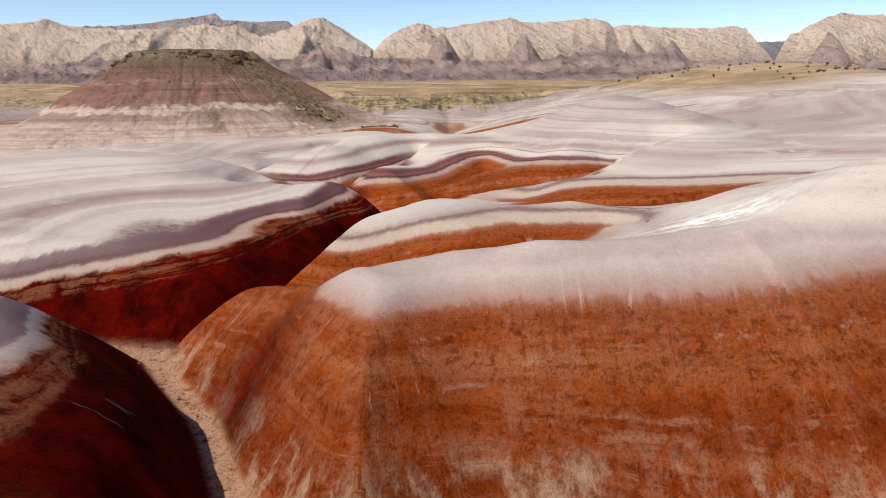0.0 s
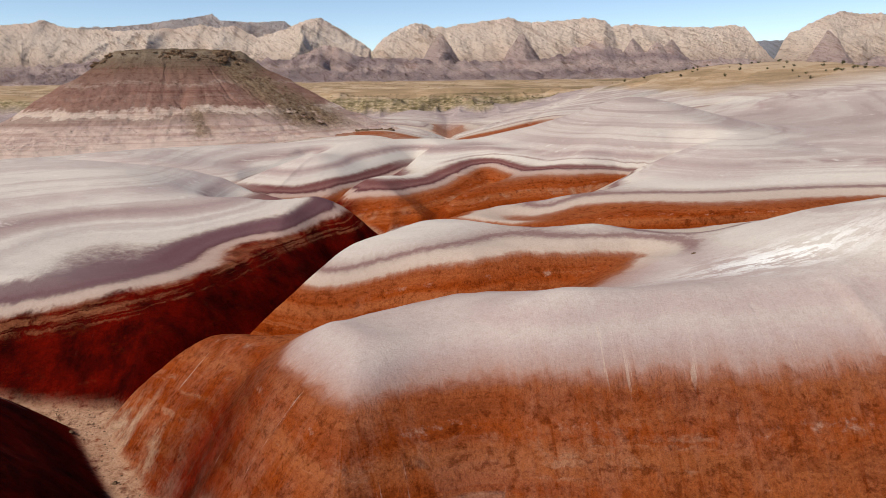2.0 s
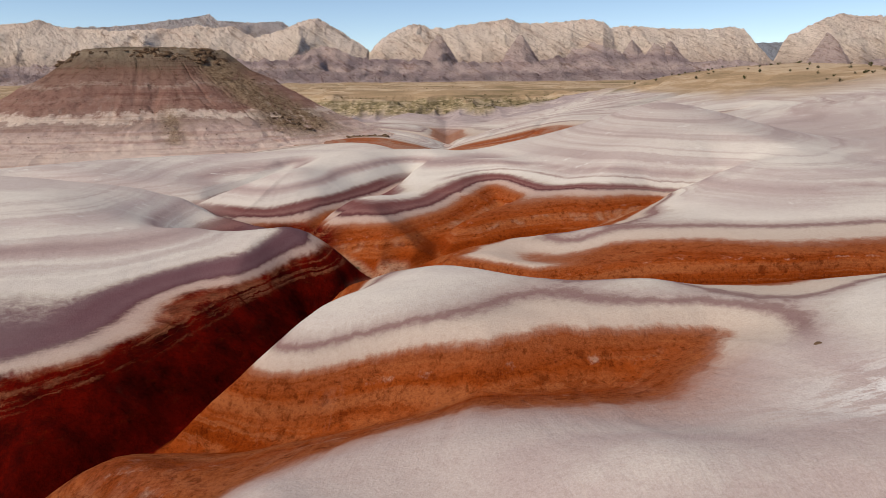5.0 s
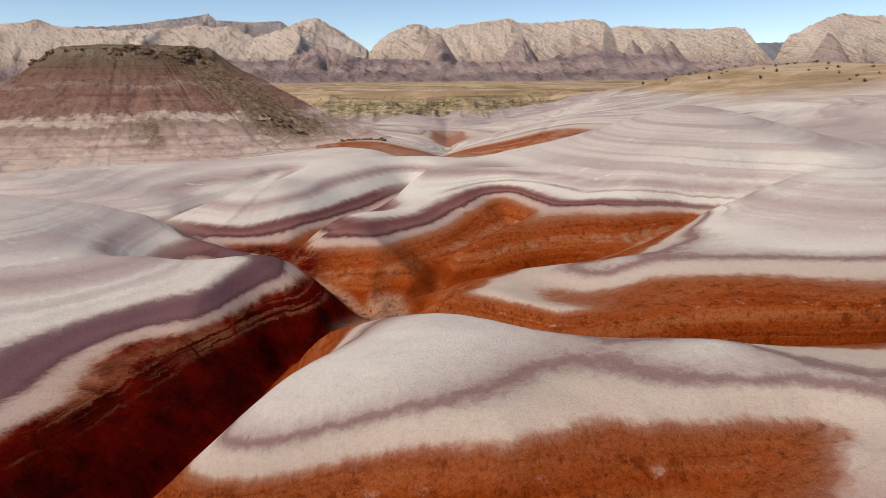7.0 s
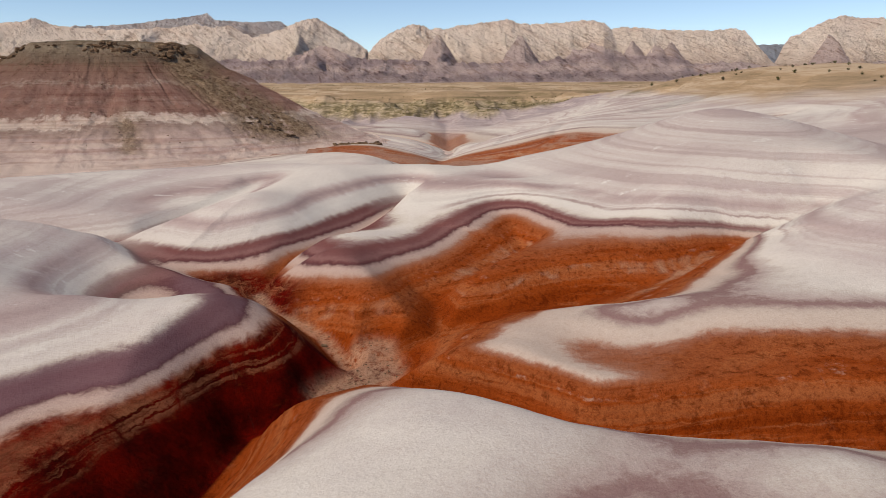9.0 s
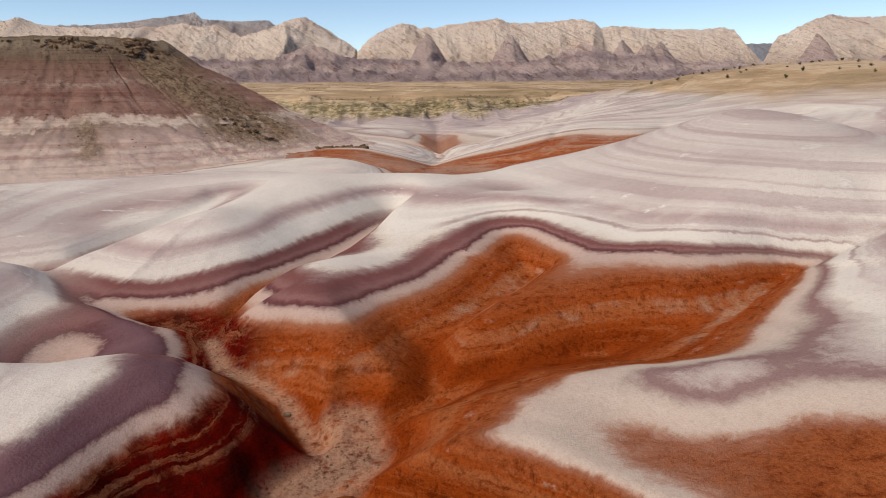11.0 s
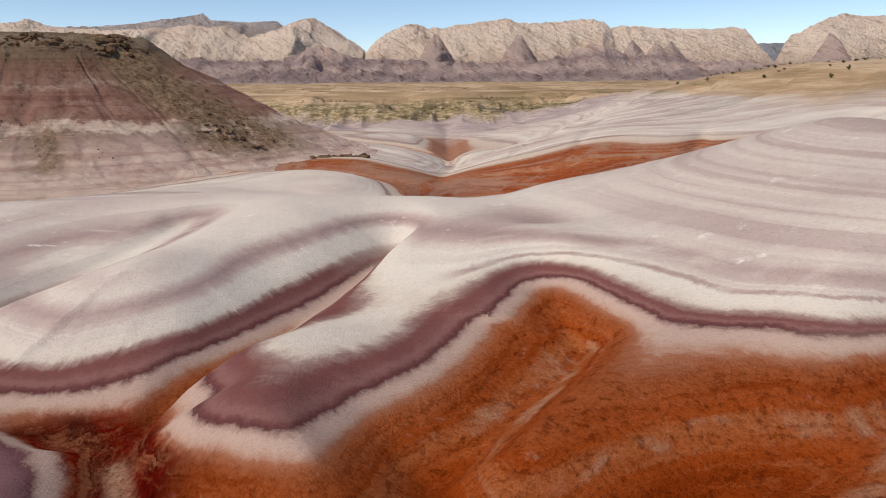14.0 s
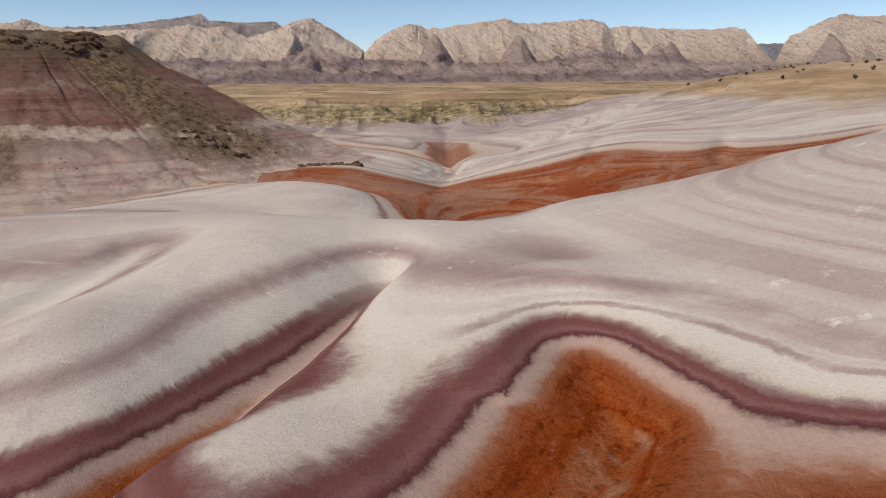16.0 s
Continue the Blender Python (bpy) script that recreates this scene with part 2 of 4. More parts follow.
# The warped bed that parts the red clay from the pale: (x, y, height, packing).
BEDS = [
    [(-3.5, 33.0, 6.06, 0.55), (-0.3, 34.2, 5.94, 0.5), (6.7, 34.2, 6.61, 0.39), (13.2, 33.5, 6.9, 0.35), (17.5, 33.0, 7.34, 0.35), (21.1, 34.7, 7.89, 0.35), (-60.0, 40.0, 3, 0.98), (-6.2, 36.7, 5.9, 0.56), (11.9, 48.2, 6.39, 0.35), (60.0, 40.0, 10.01, 0.88), (-34.6, 50.4, 1.72, 0.71), (-30.9, 51.4, 2.54, 0.7)],
    [(-27.6, 59.7, 2.95, 0.66), (-27.4, 51.7, 2.77, 0.62), (-23.1, 60.2, 2.73, 1.01), (-22.6, 52.7, 3.79, 0.59), (-18.2, 56.4, 4.01, 0.74), (-17.5, 61.2, 3.96, 0.89), (-6.8, 52.9, 4, 0.65), (-1.0, 52.7, 5.73, 0.58), (2.6, 54.2, 5.86, 0.78), (5.7, 52.7, 6.7, 0.59), (9.3, 54.5, 6.17, 0.82), (11.9, 52.4, 6.57, 0.63)],
    [(16.1, 51.4, 6.27, 0.81), (-27.5, 63.4, 2.99, 0.62), (-21.9, 65.4, 3.21, 0.86), (-19.5, 68.2, 3.57, 0.83), (-16.9, 65.4, 4.31, 0.9), (-14.1, 67.7, 4.24, 0.97), (-11.1, 72.4, 4.33, 0.59), (-10.8, 76.1, 5.31, 0.35), (6.6, 71.8, 5, 0.98), (11.2, 72.6, 4.91, 1.08), (13.2, 69.8, 6.52, 0.95), (14.2, 74.3, 6.29, 0.98)],
    [(17.8, 71.3, 6.63, 1.07), (19.3, 68.3, 7.04, 1.09), (24.5, 71.5, 6.69, 1.1), (25.2, 67.0, 7.28, 1.1), (27.9, 71.3, 6.94, 1.14), (-20.8, 90.8, 4.33, 1.07), (-17.6, 87.7, 4.15, 0.82), (-16.4, 83.5, 3.07, 0.91), (-14.0, 89.2, 3.95, 0.61), (-13.0, 84.8, 3.33, 0.55), (-11.8, 81.0, 3.76, 0.75), (-9.7, 83.8, 4.86, 0.37)],
    [(-6.3, 82.3, 5.29, 0.59), (-4.5, 89.2, 4.87, 0.79), (-3.4, 86.0, 4.48, 0.7), (-2.5, 82.6, 5.64, 0.73), (0.1, 87.8, 5.2, 0.67), (3.0, 89.8, 5.26, 0.82), (5.7, 86.5, 6.27, 0.96), (9.7, 84.8, 6.15, 0.96), (11.0, 89.5, 6.41, 0.9), (13.7, 86.6, 6.61, 0.92), (15.1, 90.0, 7.01, 0.99), (17.3, 77.1, 5.92, 1.04)],
    [(18.0, 87.1, 6.68, 0.87), (18.5, 81.8, 5.58, 1.03), (19.6, 90.0, 6.86, 0.88), (21.6, 77.3, 6.64, 0.98), (22.4, 86.0, 6.72, 1.01), (23.9, 89.3, 6.37, 1.14), (-17.7, 92.0, 3.94, 1.13), (-13.0, 96.0, 4.6, 1.12), (-12.6, 92.5, 4.84, 0.69), (-11.9, 99.7, 4.95, 0.98), (-9.6, 104.5, 5.17, 1.04), (-9.0, 97.7, 5.09, 1.02)],
    [(-5.6, 104.0, 5.37, 1.04), (-4.8, 93.0, 4.41, 0.9), (-3.8, 100.0, 4.77, 1.15), (-3.2, 96.2, 4.17, 1.21), (-0.8, 101.7, 5.27, 0.98), (0.9, 93.5, 5.15, 0.8), (3.9, 100.0, 5.63, 0.9), (3.9, 95.5, 6.06, 0.78), (6.3, 102.8, 5.87, 1.01), (6.3, 93.1, 5.62, 0.82), (7.3, 98.5, 6.63, 0.57), (9.9, 95.8, 6.23, 0.81)],
    [(10.2, 101.3, 6.07, 1.04), (13.8, 99.3, 6.18, 1.04), (14.3, 93.2, 6.01, 0.98), (16.1, 96.2, 6.3, 1.11), (-6.6, 109.0, 5.29, 0.9), (-2.6, 109.5, 5.29, 1.02), (2.1, 105.8, 5.65, 0.93), (60.0, 110.0, 7.02, 1.08), (-60.0, 120.0, 2.01, 1.05), (0.0, 120.0, 5.42, 1.02), (35.0, 125.0, 7.71, 1), (-35.0, 135.0, 4.46, 1)],
    [(0.0, 139.0, 4.7, 1), (-13.0, 142.0, 5.0, 1), (45.0, 135.0, 8.59, 1), (-21.1, 160.1, 7.1, 1), (-3.2, 157, 5.9, 0.99), (5.2, 152.6, 5.9, 0.99), (9.5, 158.9, 6.3, 1), (15.0, 152.6, 6.9, 1), (22.0, 158.5, 8.9, 1), (29.6, 156.1, 9.0, 1), (39.0, 158.6, 9.4, 1), (45.0, 150.0, 9.83, 1), (60.0, 150.0, 10.74, 1)],
    [(-10.0, 161.6, 7.0, 1), (-8.0, 172.0, 3.64, 1), (1.0, 166.0, 3.34, 1), (17.8, 169.1, 6.06, 0.99), (28.6, 164.4, 9.2, 1), (50.0, 165.0, 9.45, 1), (66.0, 175.0, 10.75, 1), (30.0, 180.0, 5.43, 1), (20.0, 198.0, 2.0, 1), (-10.0, 214, 3.9, 1), (3.6, 214, 2.7, 1), (18.7, 214, 3.0, 1)],
]


def bed_field(px, py, which, stiff):
    nodes = [[(p[0], p[1], p[which]) for p in some] for some in BEDS]
    return plate(np.clip(px, -70, 70), np.clip(py, 15, 215), nodes, stiff)


def red_top(px, py):
    return bed_field(px, py, 2, 1e-2)


def bed_scale(px, py):
    """How closely the beds are packed: 1 is one metre to a unit of the colour scale."""
    return np.clip(bed_field(px, py, 3, 3e-2), 0.35, 2.4)


def plum_field(px, py):
    """Where the dark plum bed is well shown."""
    spot = lambda x, y, r: np.exp(-((px - x) ** 2 + (py - y) ** 2) / r**2)
    return np.clip(1.1 * spot(-22, 66, 15) + 0.9 * spot(-13, 77, 9) + 1.2 * spot(-3, 94, 14) + 1.1 * spot(18, 97, 13) + 0.9 * spot(-18, 97, 12) + 0.15 * spot(4, 57, 9) + 0.15 * spot(14, 73, 9), 0, 1)


def salt_field(px, py):
    """The salt crust near the crest of the first hill."""
    return np.exp(-(((px - 18) / 4.5) ** 2 + ((py - 41.5) / 2.2) ** 2))


def maroon_shade_field(px, py):
    """Where lower beds go deep red with shade painted in: main wash's west bank."""
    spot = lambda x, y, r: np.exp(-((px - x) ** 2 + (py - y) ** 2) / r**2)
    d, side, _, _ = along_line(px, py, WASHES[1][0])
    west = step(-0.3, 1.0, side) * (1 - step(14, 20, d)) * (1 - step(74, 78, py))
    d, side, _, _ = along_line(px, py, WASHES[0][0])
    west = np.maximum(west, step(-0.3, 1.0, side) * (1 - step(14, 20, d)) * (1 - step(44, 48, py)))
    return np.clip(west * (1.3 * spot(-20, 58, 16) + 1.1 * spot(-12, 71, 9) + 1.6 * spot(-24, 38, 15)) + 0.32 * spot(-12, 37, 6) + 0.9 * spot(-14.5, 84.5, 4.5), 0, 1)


def pale_field(px, py):
    """The clean white clay between the plum beds and the far rim."""
    spot = lambda x, y, r: np.exp(-((px - x) ** 2 + (py - y) ** 2) / r**2)
    return np.clip(spot(-5, 112, 13) + spot(-12, 108, 9) + 0.8 * spot(-9, 93, 5) + 0.5 * spot(6, 114, 8), 0, 1)


def mauve_field(px, py):
    """The greyer mauve clay of the east upland."""
    return step(9, 17, px + 3 * fractal(px / 12, py / 12, 3, 95)) * step(90, 99, py) * (1 - step(128, 140, py))


def relief(px, py):
    upland = swell_field(px, py)
    far = step(240, 330, py) + (1 - step(240, 330, py)) * step(110, 190, np.abs(px))
    upland = upland * (1 - far) + far * (4 + 2.5 * fractal(px / 60, py / 60, 3, 40))
    upland = upland + 0.25 * fractal(px / 13, py / 13, 3, 3)
    wx, wy = px + 0.5 * fractal(px / 7, py / 7, 2, 11), py + 0.5 * fractal(px / 7, py / 7, 2, 12)
    h, along, flank, bedmask = upland, px * 0.6, np.ones_like(px), np.zeros_like(px)
    first, second, low = upland, upland + 9, np.ones_like(px)
    for n, (line, half, left, right) in enumerate(WASHES):
        d, side, bed, run = along_line(wx, wy, line)
        reach = right + (left - right) * step(-0.5, 0.5, side / (d + 0.5))
        u = np.clip((d - half) / reach, 0, None)
        u = np.sqrt(u * u + 0.0009) - 0.03
        rise = 1 - np.clip(1 - u, 0, 1) ** 1.85
        cand = bed + np.maximum(upland - bed, 0.2) * rise
        near = cand < first
        second = np.minimum(second, np.maximum(first, cand))
        first = np.minimum(first, cand)
        along = np.where(near, run + 50 * n + 23 * (side > 0), along)
        flank = np.where(near, rise, flank)
        bedmask = np.maximum(bedmask, (1 - step(half * 0.8, half * 1.5 + 0.15, d)) * (half > 0.25))
        h = smin(h, cand, 0.35 + 1.0 * step(0.15, 0.7, np.minimum(rise, low)))
        low = np.minimum(low, rise)
    # rills down the flanks
    steep = 4 * flank * (1 - flank)
    h = h - (0.10 - 0.07 * step(48, 70, py)) * steep * (ridged(along * 0.9, flank * 0.8, 3, 21) - 0.5) * (1 - step(120, 160, py))
    h = h + 0.05 * fractal(px / 1.7, py / 1.7, 3, 31)
    # gullies down the far pale hillside
    far_hill = step(150, 166, py) * (1 - step(225, 250, py)) * step(4, 16, px) * step(0.8, 3.0, h - red_top(px, py))
    dig = ridged((px - 1.3 * py) / 26 + 0.3 * fractal(px / 24, py / 24, 2, 92), (1.3 * px + py) / 150, 2, 91)
    h = h - far_hill * (2.2 * step(0.78, 1.0, dig) + 0.3 * ridged((px - 1.3 * py) / 8, (1.3 * px + py) / 60, 2, 93))
    # lilac mounds, the tan bluffs and the plain beyond
    lilac = step(240, 256, py + 6 * fractal(px / 20, py / 20, 2, 77)) * (1 - step(58, 74, px))
    h = h + lilac * 4.2 * np.maximum(ridged(px / 26, py / 26, 2, 78) - 0.45, 0) * 2
    edge = 292 + 26 * fractal(px / 70, 0 * py, 3, 71) + 0.25 * np.clip(-px - 40, 0, 200)
    cut = ridged(px / 30, py / 26, 4, 73, 0.6)
    bluff = step(0, 26, py - edge + 36 * cut)
    top = 12.2 + 1.0 * fractal(px / 60, py / 60, 3, 75) + 1.7 * step(0.0, 0.12, fractal(px / 80, py / 36, 3, 79)) + 1.3 * step(0.2, 0.3, fractal(px / 70, py / 50, 3, 80)) + 3.4 * step(340, 1300, py)
    h = h + (np.maximum(top, h) - h) * bluff
    return h, along, bedmask, step(0.12, 0.4, bluff), lilac, step(0.0, 0.9, second - first)


def butte_relief(ang, rad):
    """The butte over a polar grid: place, height and where rubble has spilled from its cap."""
    out = 1 + 0.12 * np.cos(2 * ang - 0.5) + 0.06 * np.sin(3 * ang + 1) + 0.04 * np.sin(5 * ang)
    cx, cy = np.cos(ang), np.sin(ang)
    px, py = -62 + rad * out * cx * 1.05, 174 + rad * out * cy
    r = rad
    z = np.interp(r, [0, 6, 12, 13.5, 18, 24, 32, 38, 43, 48, 71], [26.0, 25.9, 25.2, 24.0, 20.6, 16.6, 11.2, 7.9, 5.9, 3.0, 0.0])
    gully = ridged(np.cos(ang) * 3.2 + 9, np.sin(ang) * 3.2 + r / 45, 3, 66)
    z = z - 0.5 * step(0.8, 0.97, gully) * step(16, 30, r) * (1 - 0.6 * step(44, 62, r))
    z = z + 0.55 * fractal(px / 6, py / 6, 4, 61) * step(8, 16, r) + 0.32 * fractal(px / 1.7, py / 1.7, 4, 64) - 0.35 * step(0.7, 0.95, ridged(ang * 5, r / 60, 3, 69)) * step(14, 20, r)
    z = z + 0.8 * (ridged(px / 2.6, py / 2.6, 2, 65) - 0.55) * step(10, 12.5, r) * (1 - step(14.5, 17, r))
    for at, wide, deep in ((-118, 0.04, 0.35), (-94, 0.045, 0.45), (-66, 0.05, 0.6), (-50, 0.03, 0.3), (4, 0.04, 0.3)):
        lean = np.angle(np.exp(1j * (ang - radians(at) - 0.45 * fractal(r / 11, 0 * r + at, 4, 67))))
        z = z - deep * np.exp(-np.abs(lean / wide) ** 1.3) * step(17, 26, r) * (1 - step(44, 54, r))
    z = z - 12 * step(60, 70, r)
    lean = np.angle(np.exp(1j * (ang - radians(-17) - 0.12 * fractal(r / 9, 0 * r, 2, 68))))
    rubble = np.exp(-(lean / 0.27) ** 4) * (1 - step(34, 41, r)) + 0.8 * np.exp(-((ang - np.where(ang > 3, 2 * np.pi, 0) - radians(-64)) / 0.07) ** 2) * step(26, 30, r) * (1 - step(36, 40, r))
    return px, py, z, np.clip(rubble, 0, 1)


def graded(core0, core1, fine, lo, hi, growth):
    mid = list(np.arange(core0, core1 + fine / 2, fine))
    up, s = [mid[-1]], fine
    while up[-1] < hi:
        s *= growth
        up.append(up[-1] + s)
    down, s = [mid[0]], fine
    while down[-1] > lo:
        s *= growth
        down.append(down[-1] - s)
    return np.array(down[:0:-1] + mid + up[1:])


def sheet(name, px, py, pz, material, fields=()):
    """A grid of points as one smooth mesh with named values at its points."""
    ny, nx = px.shape
    me = bpy.data.meshes.new(name)
    idx = np.arange(nx * ny).reshape(ny, nx)
    quads = np.stack([idx[:-1, :-1], idx[:-1, 1:], idx[1:, 1:], idx[1:, :-1]], -1).reshape(-1, 4)
    me.vertices.add(nx * ny)
    me.vertices.foreach_set("co", np.stack([px, py, pz], -1).astype(np.float32).ravel())
    me.loops.add(quads.size)
    me.loops.foreach_set("vertex_index", quads.astype(np.int32).ravel())
    me.polygons.add(len(quads))
    me.polygons.foreach_set("loop_start", np.arange(0, quads.size, 4, dtype=np.int32))
    me.polygons.foreach_set("use_smooth", np.ones(len(quads), dtype=bool))
    for key, v in fields:
        me.attributes.new(key, "FLOAT", "POINT").data.foreach_set("value", v.astype(np.float32).ravel())
    me.materials.append(material)
    me.update(calc_edges=True)
    me.validate()
    return new(name, me)


# ---- materials ----
class Nodes:
    """Short hand for node materials."""

    def __init__(self, name):
        self.mat = bpy.data.materials.new(name)
        self.mat.use_nodes = True
        self.tree = self.mat.node_tree
        self.bsdf = self.tree.nodes["Principled BSDF"]
        self.bsdf.inputs["Specular IOR Level"].default_value = 0.02

    def put(self, socket, v):
        if isinstance(v, bpy.types.NodeSocket):
            self.tree.links.new(v, socket)
        elif v is not None:
            socket.default_value = v

    def math(self, op, a, b=None, c=None, clamp=False):
        n = self.tree.nodes.new("ShaderNodeMath")
        n.operation, n.use_clamp = op, clamp
        for s, v in zip(n.inputs, (a, b, c)):
            self.put(s, v)
        return n.outputs[0]

    def span(self, v, a, b, c=0.0, d=1.0):
        n = self.tree.nodes.new("ShaderNodeMapRange")
        n.interpolation_type = "SMOOTHSTEP"
        for s, w in zip(n.inputs, (v, a, b, c, d)):
            self.put(s, w)
        return n.outputs[0]

    def attr(self, name):
        n = self.tree.nodes.new("ShaderNodeAttribute")
        n.attribute_name = name
        return n.outputs["Fac"]

    def place(self):
        return self.tree.nodes.new("ShaderNodeNewGeometry").outputs["Position"]

    def split(self, v):
        n = self.tree.nodes.new("ShaderNodeSeparateXYZ")
        self.put(n.inputs[0], v)
        return n.outputs

    def join(self, x, y, z):
        n = self.tree.nodes.new("ShaderNodeCombineXYZ")
        for s, v in zip(n.inputs, (x, y, z)):
            self.put(s, v)
        return n.outputs[0]

    def scaled(self, v, x, y, z):
        n = self.tree.nodes.new("ShaderNodeVectorMath")
        n.operation = "MULTIPLY"
        self.put(n.inputs[0], v)
        n.inputs[1].default_value = (x, y, z)
        return n.outputs[0]

    def noise(self, v, scale, detail=4.0, rough=0.55, warp=0.0):
        n = self.tree.nodes.new("ShaderNodeTexNoise")
        self.put(n.inputs["Vector"], v)
        for key, w in (("Scale", scale), ("Detail", detail), ("Roughness", rough), ("Distortion", warp)):
            n.inputs[key].default_value = w
        return n.outputs["Fac"]

    def cells(self, v, scale, feature="F1"):
        n = self.tree.nodes.new("ShaderNodeTexVoronoi")
        n.feature = feature
        self.put(n.inputs["Vector"], v)
        n.inputs["Scale"].default_value = scale
        return n.outputs["Distance"]

    def ramp(self, v, stops):
        n = self.tree.nodes.new("ShaderNodeValToRGB")
        self.put(n.inputs[0], v)
        r = n.color_ramp
        for i, (at, col) in enumerate(stops):
            e = r.elements[i] if i < 2 else r.elements.new(at)
            e.position, e.color = at, (*col, 1)
        return n.outputs[0]

    def mix(self, f, a, b, how="MIX"):
        n = self.tree.nodes.new("ShaderNodeMix")
        n.data_type, n.blend_type = "RGBA", how
        self.put(n.inputs[0], f)
        for s, v in ((n.inputs[6], a), (n.inputs[7], b)):
            self.put(s, (*v, 1) if isinstance(v, tuple) else v)
        return n.outputs[2]

    def bump(self, height, strength, distance, under=None):
        n = self.tree.nodes.new("ShaderNodeBump")
        n.inputs["Strength"].default_value, n.inputs["Distance"].default_value = strength, distance
        self.put(n.inputs["Height"], height)
        self.put(n.inputs["Normal"], under)
        return n.outputs[0]

    def done(self, colour, rough=0.9, normal=None):
        self.put(self.bsdf.inputs["Base Color"], (*colour, 1) if isinstance(colour, tuple) else colour)
        self.put(self.bsdf.inputs["Roughness"], rough)
        self.put(self.bsdf.inputs["Normal"], normal)
        return self.mat


WHITE, CREAM = (0.55, 0.495, 0.455), (0.575, 0.53, 0.485)
PURPLE, PLUM = (0.155, 0.066, 0.064), (0.088, 0.032, 0.036)
RED, LOW, RUST, DEEP = (0.295, 0.058, 0.010), (0.21, 0.034, 0.004), (0.35, 0.108, 0.036), (0.10, 0.013, 0.0015)


def clay():
    """Weathered bentonite: beds of colour, washed down the slopes."""
    m = Nodes("bentonite_clay")
    pos = m.place()
    along, slope, bed = m.attr("along"), m.attr("slope"), m.attr("bed")
    plum, plain, maroon_shade = m.attr("plum"), m.attr("plain"), m.attr("maroon_shade")
    xyz = m.split(pos)
    z = xyz[2]
    s = m.attr("strata")
    first = m.span(xyz[1], 46.5, 50.5, 1.0, 0.0)
    beyond = m.span(xyz[1], 130.0, 146.0)
    # downslope wash and wavering of the beds
    clear = m.attr("clear")
    down = lambda v: m.math("MULTIPLY_ADD", m.math("SUBTRACT", v, 0.5), clear, 0.5)
    streak = down(m.noise(m.join(along, m.math("MULTIPLY", z, 0.14), 3.0), 1.3, 6, 0.62))
    fine = down(m.noise(m.join(along, m.math("MULTIPLY", z, 0.18), 9.0), 8.0, 4, 0.65))
    ragged = m.math("MULTIPLY", m.math("ADD", m.math("MULTIPLY_ADD", slope, 0.38, 0.16), m.math("MULTIPLY", first, 0.02)), m.math("MAXIMUM", m.span(s, 0.55, 1.3, 0.4, 1.15), m.math("MULTIPLY", first, 0.7)))
    s = m.math("ADD", s, m.math("MULTIPLY", m.math("SUBTRACT", streak, 0.5), ragged))
    s = m.math("ADD", s, m.math("MULTIPLY", m.math("SUBTRACT", fine, 0.5), m.math("MULTIPLY", ragged, 0.28)))
    s = m.math("ADD", s, m.math("MULTIPLY_ADD", m.noise(pos, 0.09, 3, 0.5), 0.14, -0.07))
    s = m.math("ADD", s, m.math("MULTIPLY_ADD", m.noise(pos, 1.3, 9, 0.74, 0.6), 0.34, -0.17))
    s = m.math("MULTIPLY_ADD", first, 0.10, s)
    at = lambda v: (v + 8) / 18
    f = m.math("DIVIDE", m.math("ADD", s, 8.0), 18.0)
    red = ((-8, LOW), (-5.5, RED), (-4.6, LOW), (-3.2, LOW), (-2.5, RED), (-2.0, LOW), (-1.5, RED), (-1.0, RUST), (-0.75, RED), (-0.2, (0.30, 0.084, 0.028)))
    top = ((1.85, CREAM), (2.2, WHITE), (2.45, (0.39, 0.30, 0.285)), (2.72, (0.285, 0.205, 0.20)), (2.95, (0.38, 0.295, 0.28)), (3.3, WHITE), (4.0, (0.44, 0.36, 0.345)), (4.4, WHITE), (10, CREAM))
    thin_out = m.math("MULTIPLY", m.span(xyz[0], 5.0, 11.0, 0.0, 0.32), m.span(s, 0.55, 0.85))
    dark = m.ramp(m.math("DIVIDE", m.math("ADD", m.math("ADD", s, thin_out), 8.0), 18.0), [(at(v), c) for v, c in red + ((0.03, (0.27, 0.115, 0.07)), (0.12, (0.36, 0.235, 0.19)), (0.26, (0.40, 0.29, 0.25)), (0.4, (0.37, 0.26, 0.225)), (0.5, PLUM), (0.58, (0.13, 0.052, 0.05)), (0.68, (0.20, 0.10, 0.095)), (0.85, PURPLE), (1.05, (0.145, 0.056, 0.052)), (1.22, (0.25, 0.165, 0.155)), (1.36, (0.50, 0.44, 0.385)), (1.5, WHITE)) + top])
    line = m.ramp(f, [(at(v), c) for v, c in red + ((-0.03, (0.29, 0.13, 0.085)), (0.08, (0.45, 0.36, 0.305)), (0.5, (0.47, 0.39, 0.335)), (0.64, (0.22, 0.14, 0.135)), (0.72, (0.24, 0.16, 0.15)), (0.8, (0.40, 0.325, 0.30)), (0.92, (0.47, 0.41, 0.37)), (1.06, WHITE)) + top])
    soft = m.ramp(f, [(at(v), c) for v, c in red + ((-0.08, (0.295, 0.12, 0.075)), (0.08, (0.34, 0.22, 0.19)), (0.3, (0.39, 0.30, 0.28)), (0.5, (0.45, 0.375, 0.35)), (0.68, (0.40, 0.315, 0.30)), (0.85, (0.46, 0.39, 0.365)), (1.05, (0.53, 0.47, 0.43)), (1.3, CREAM), (3.3, CREAM), (10, WHITE))])
    colour = m.mix(plum, m.mix(first, line, soft), dark)
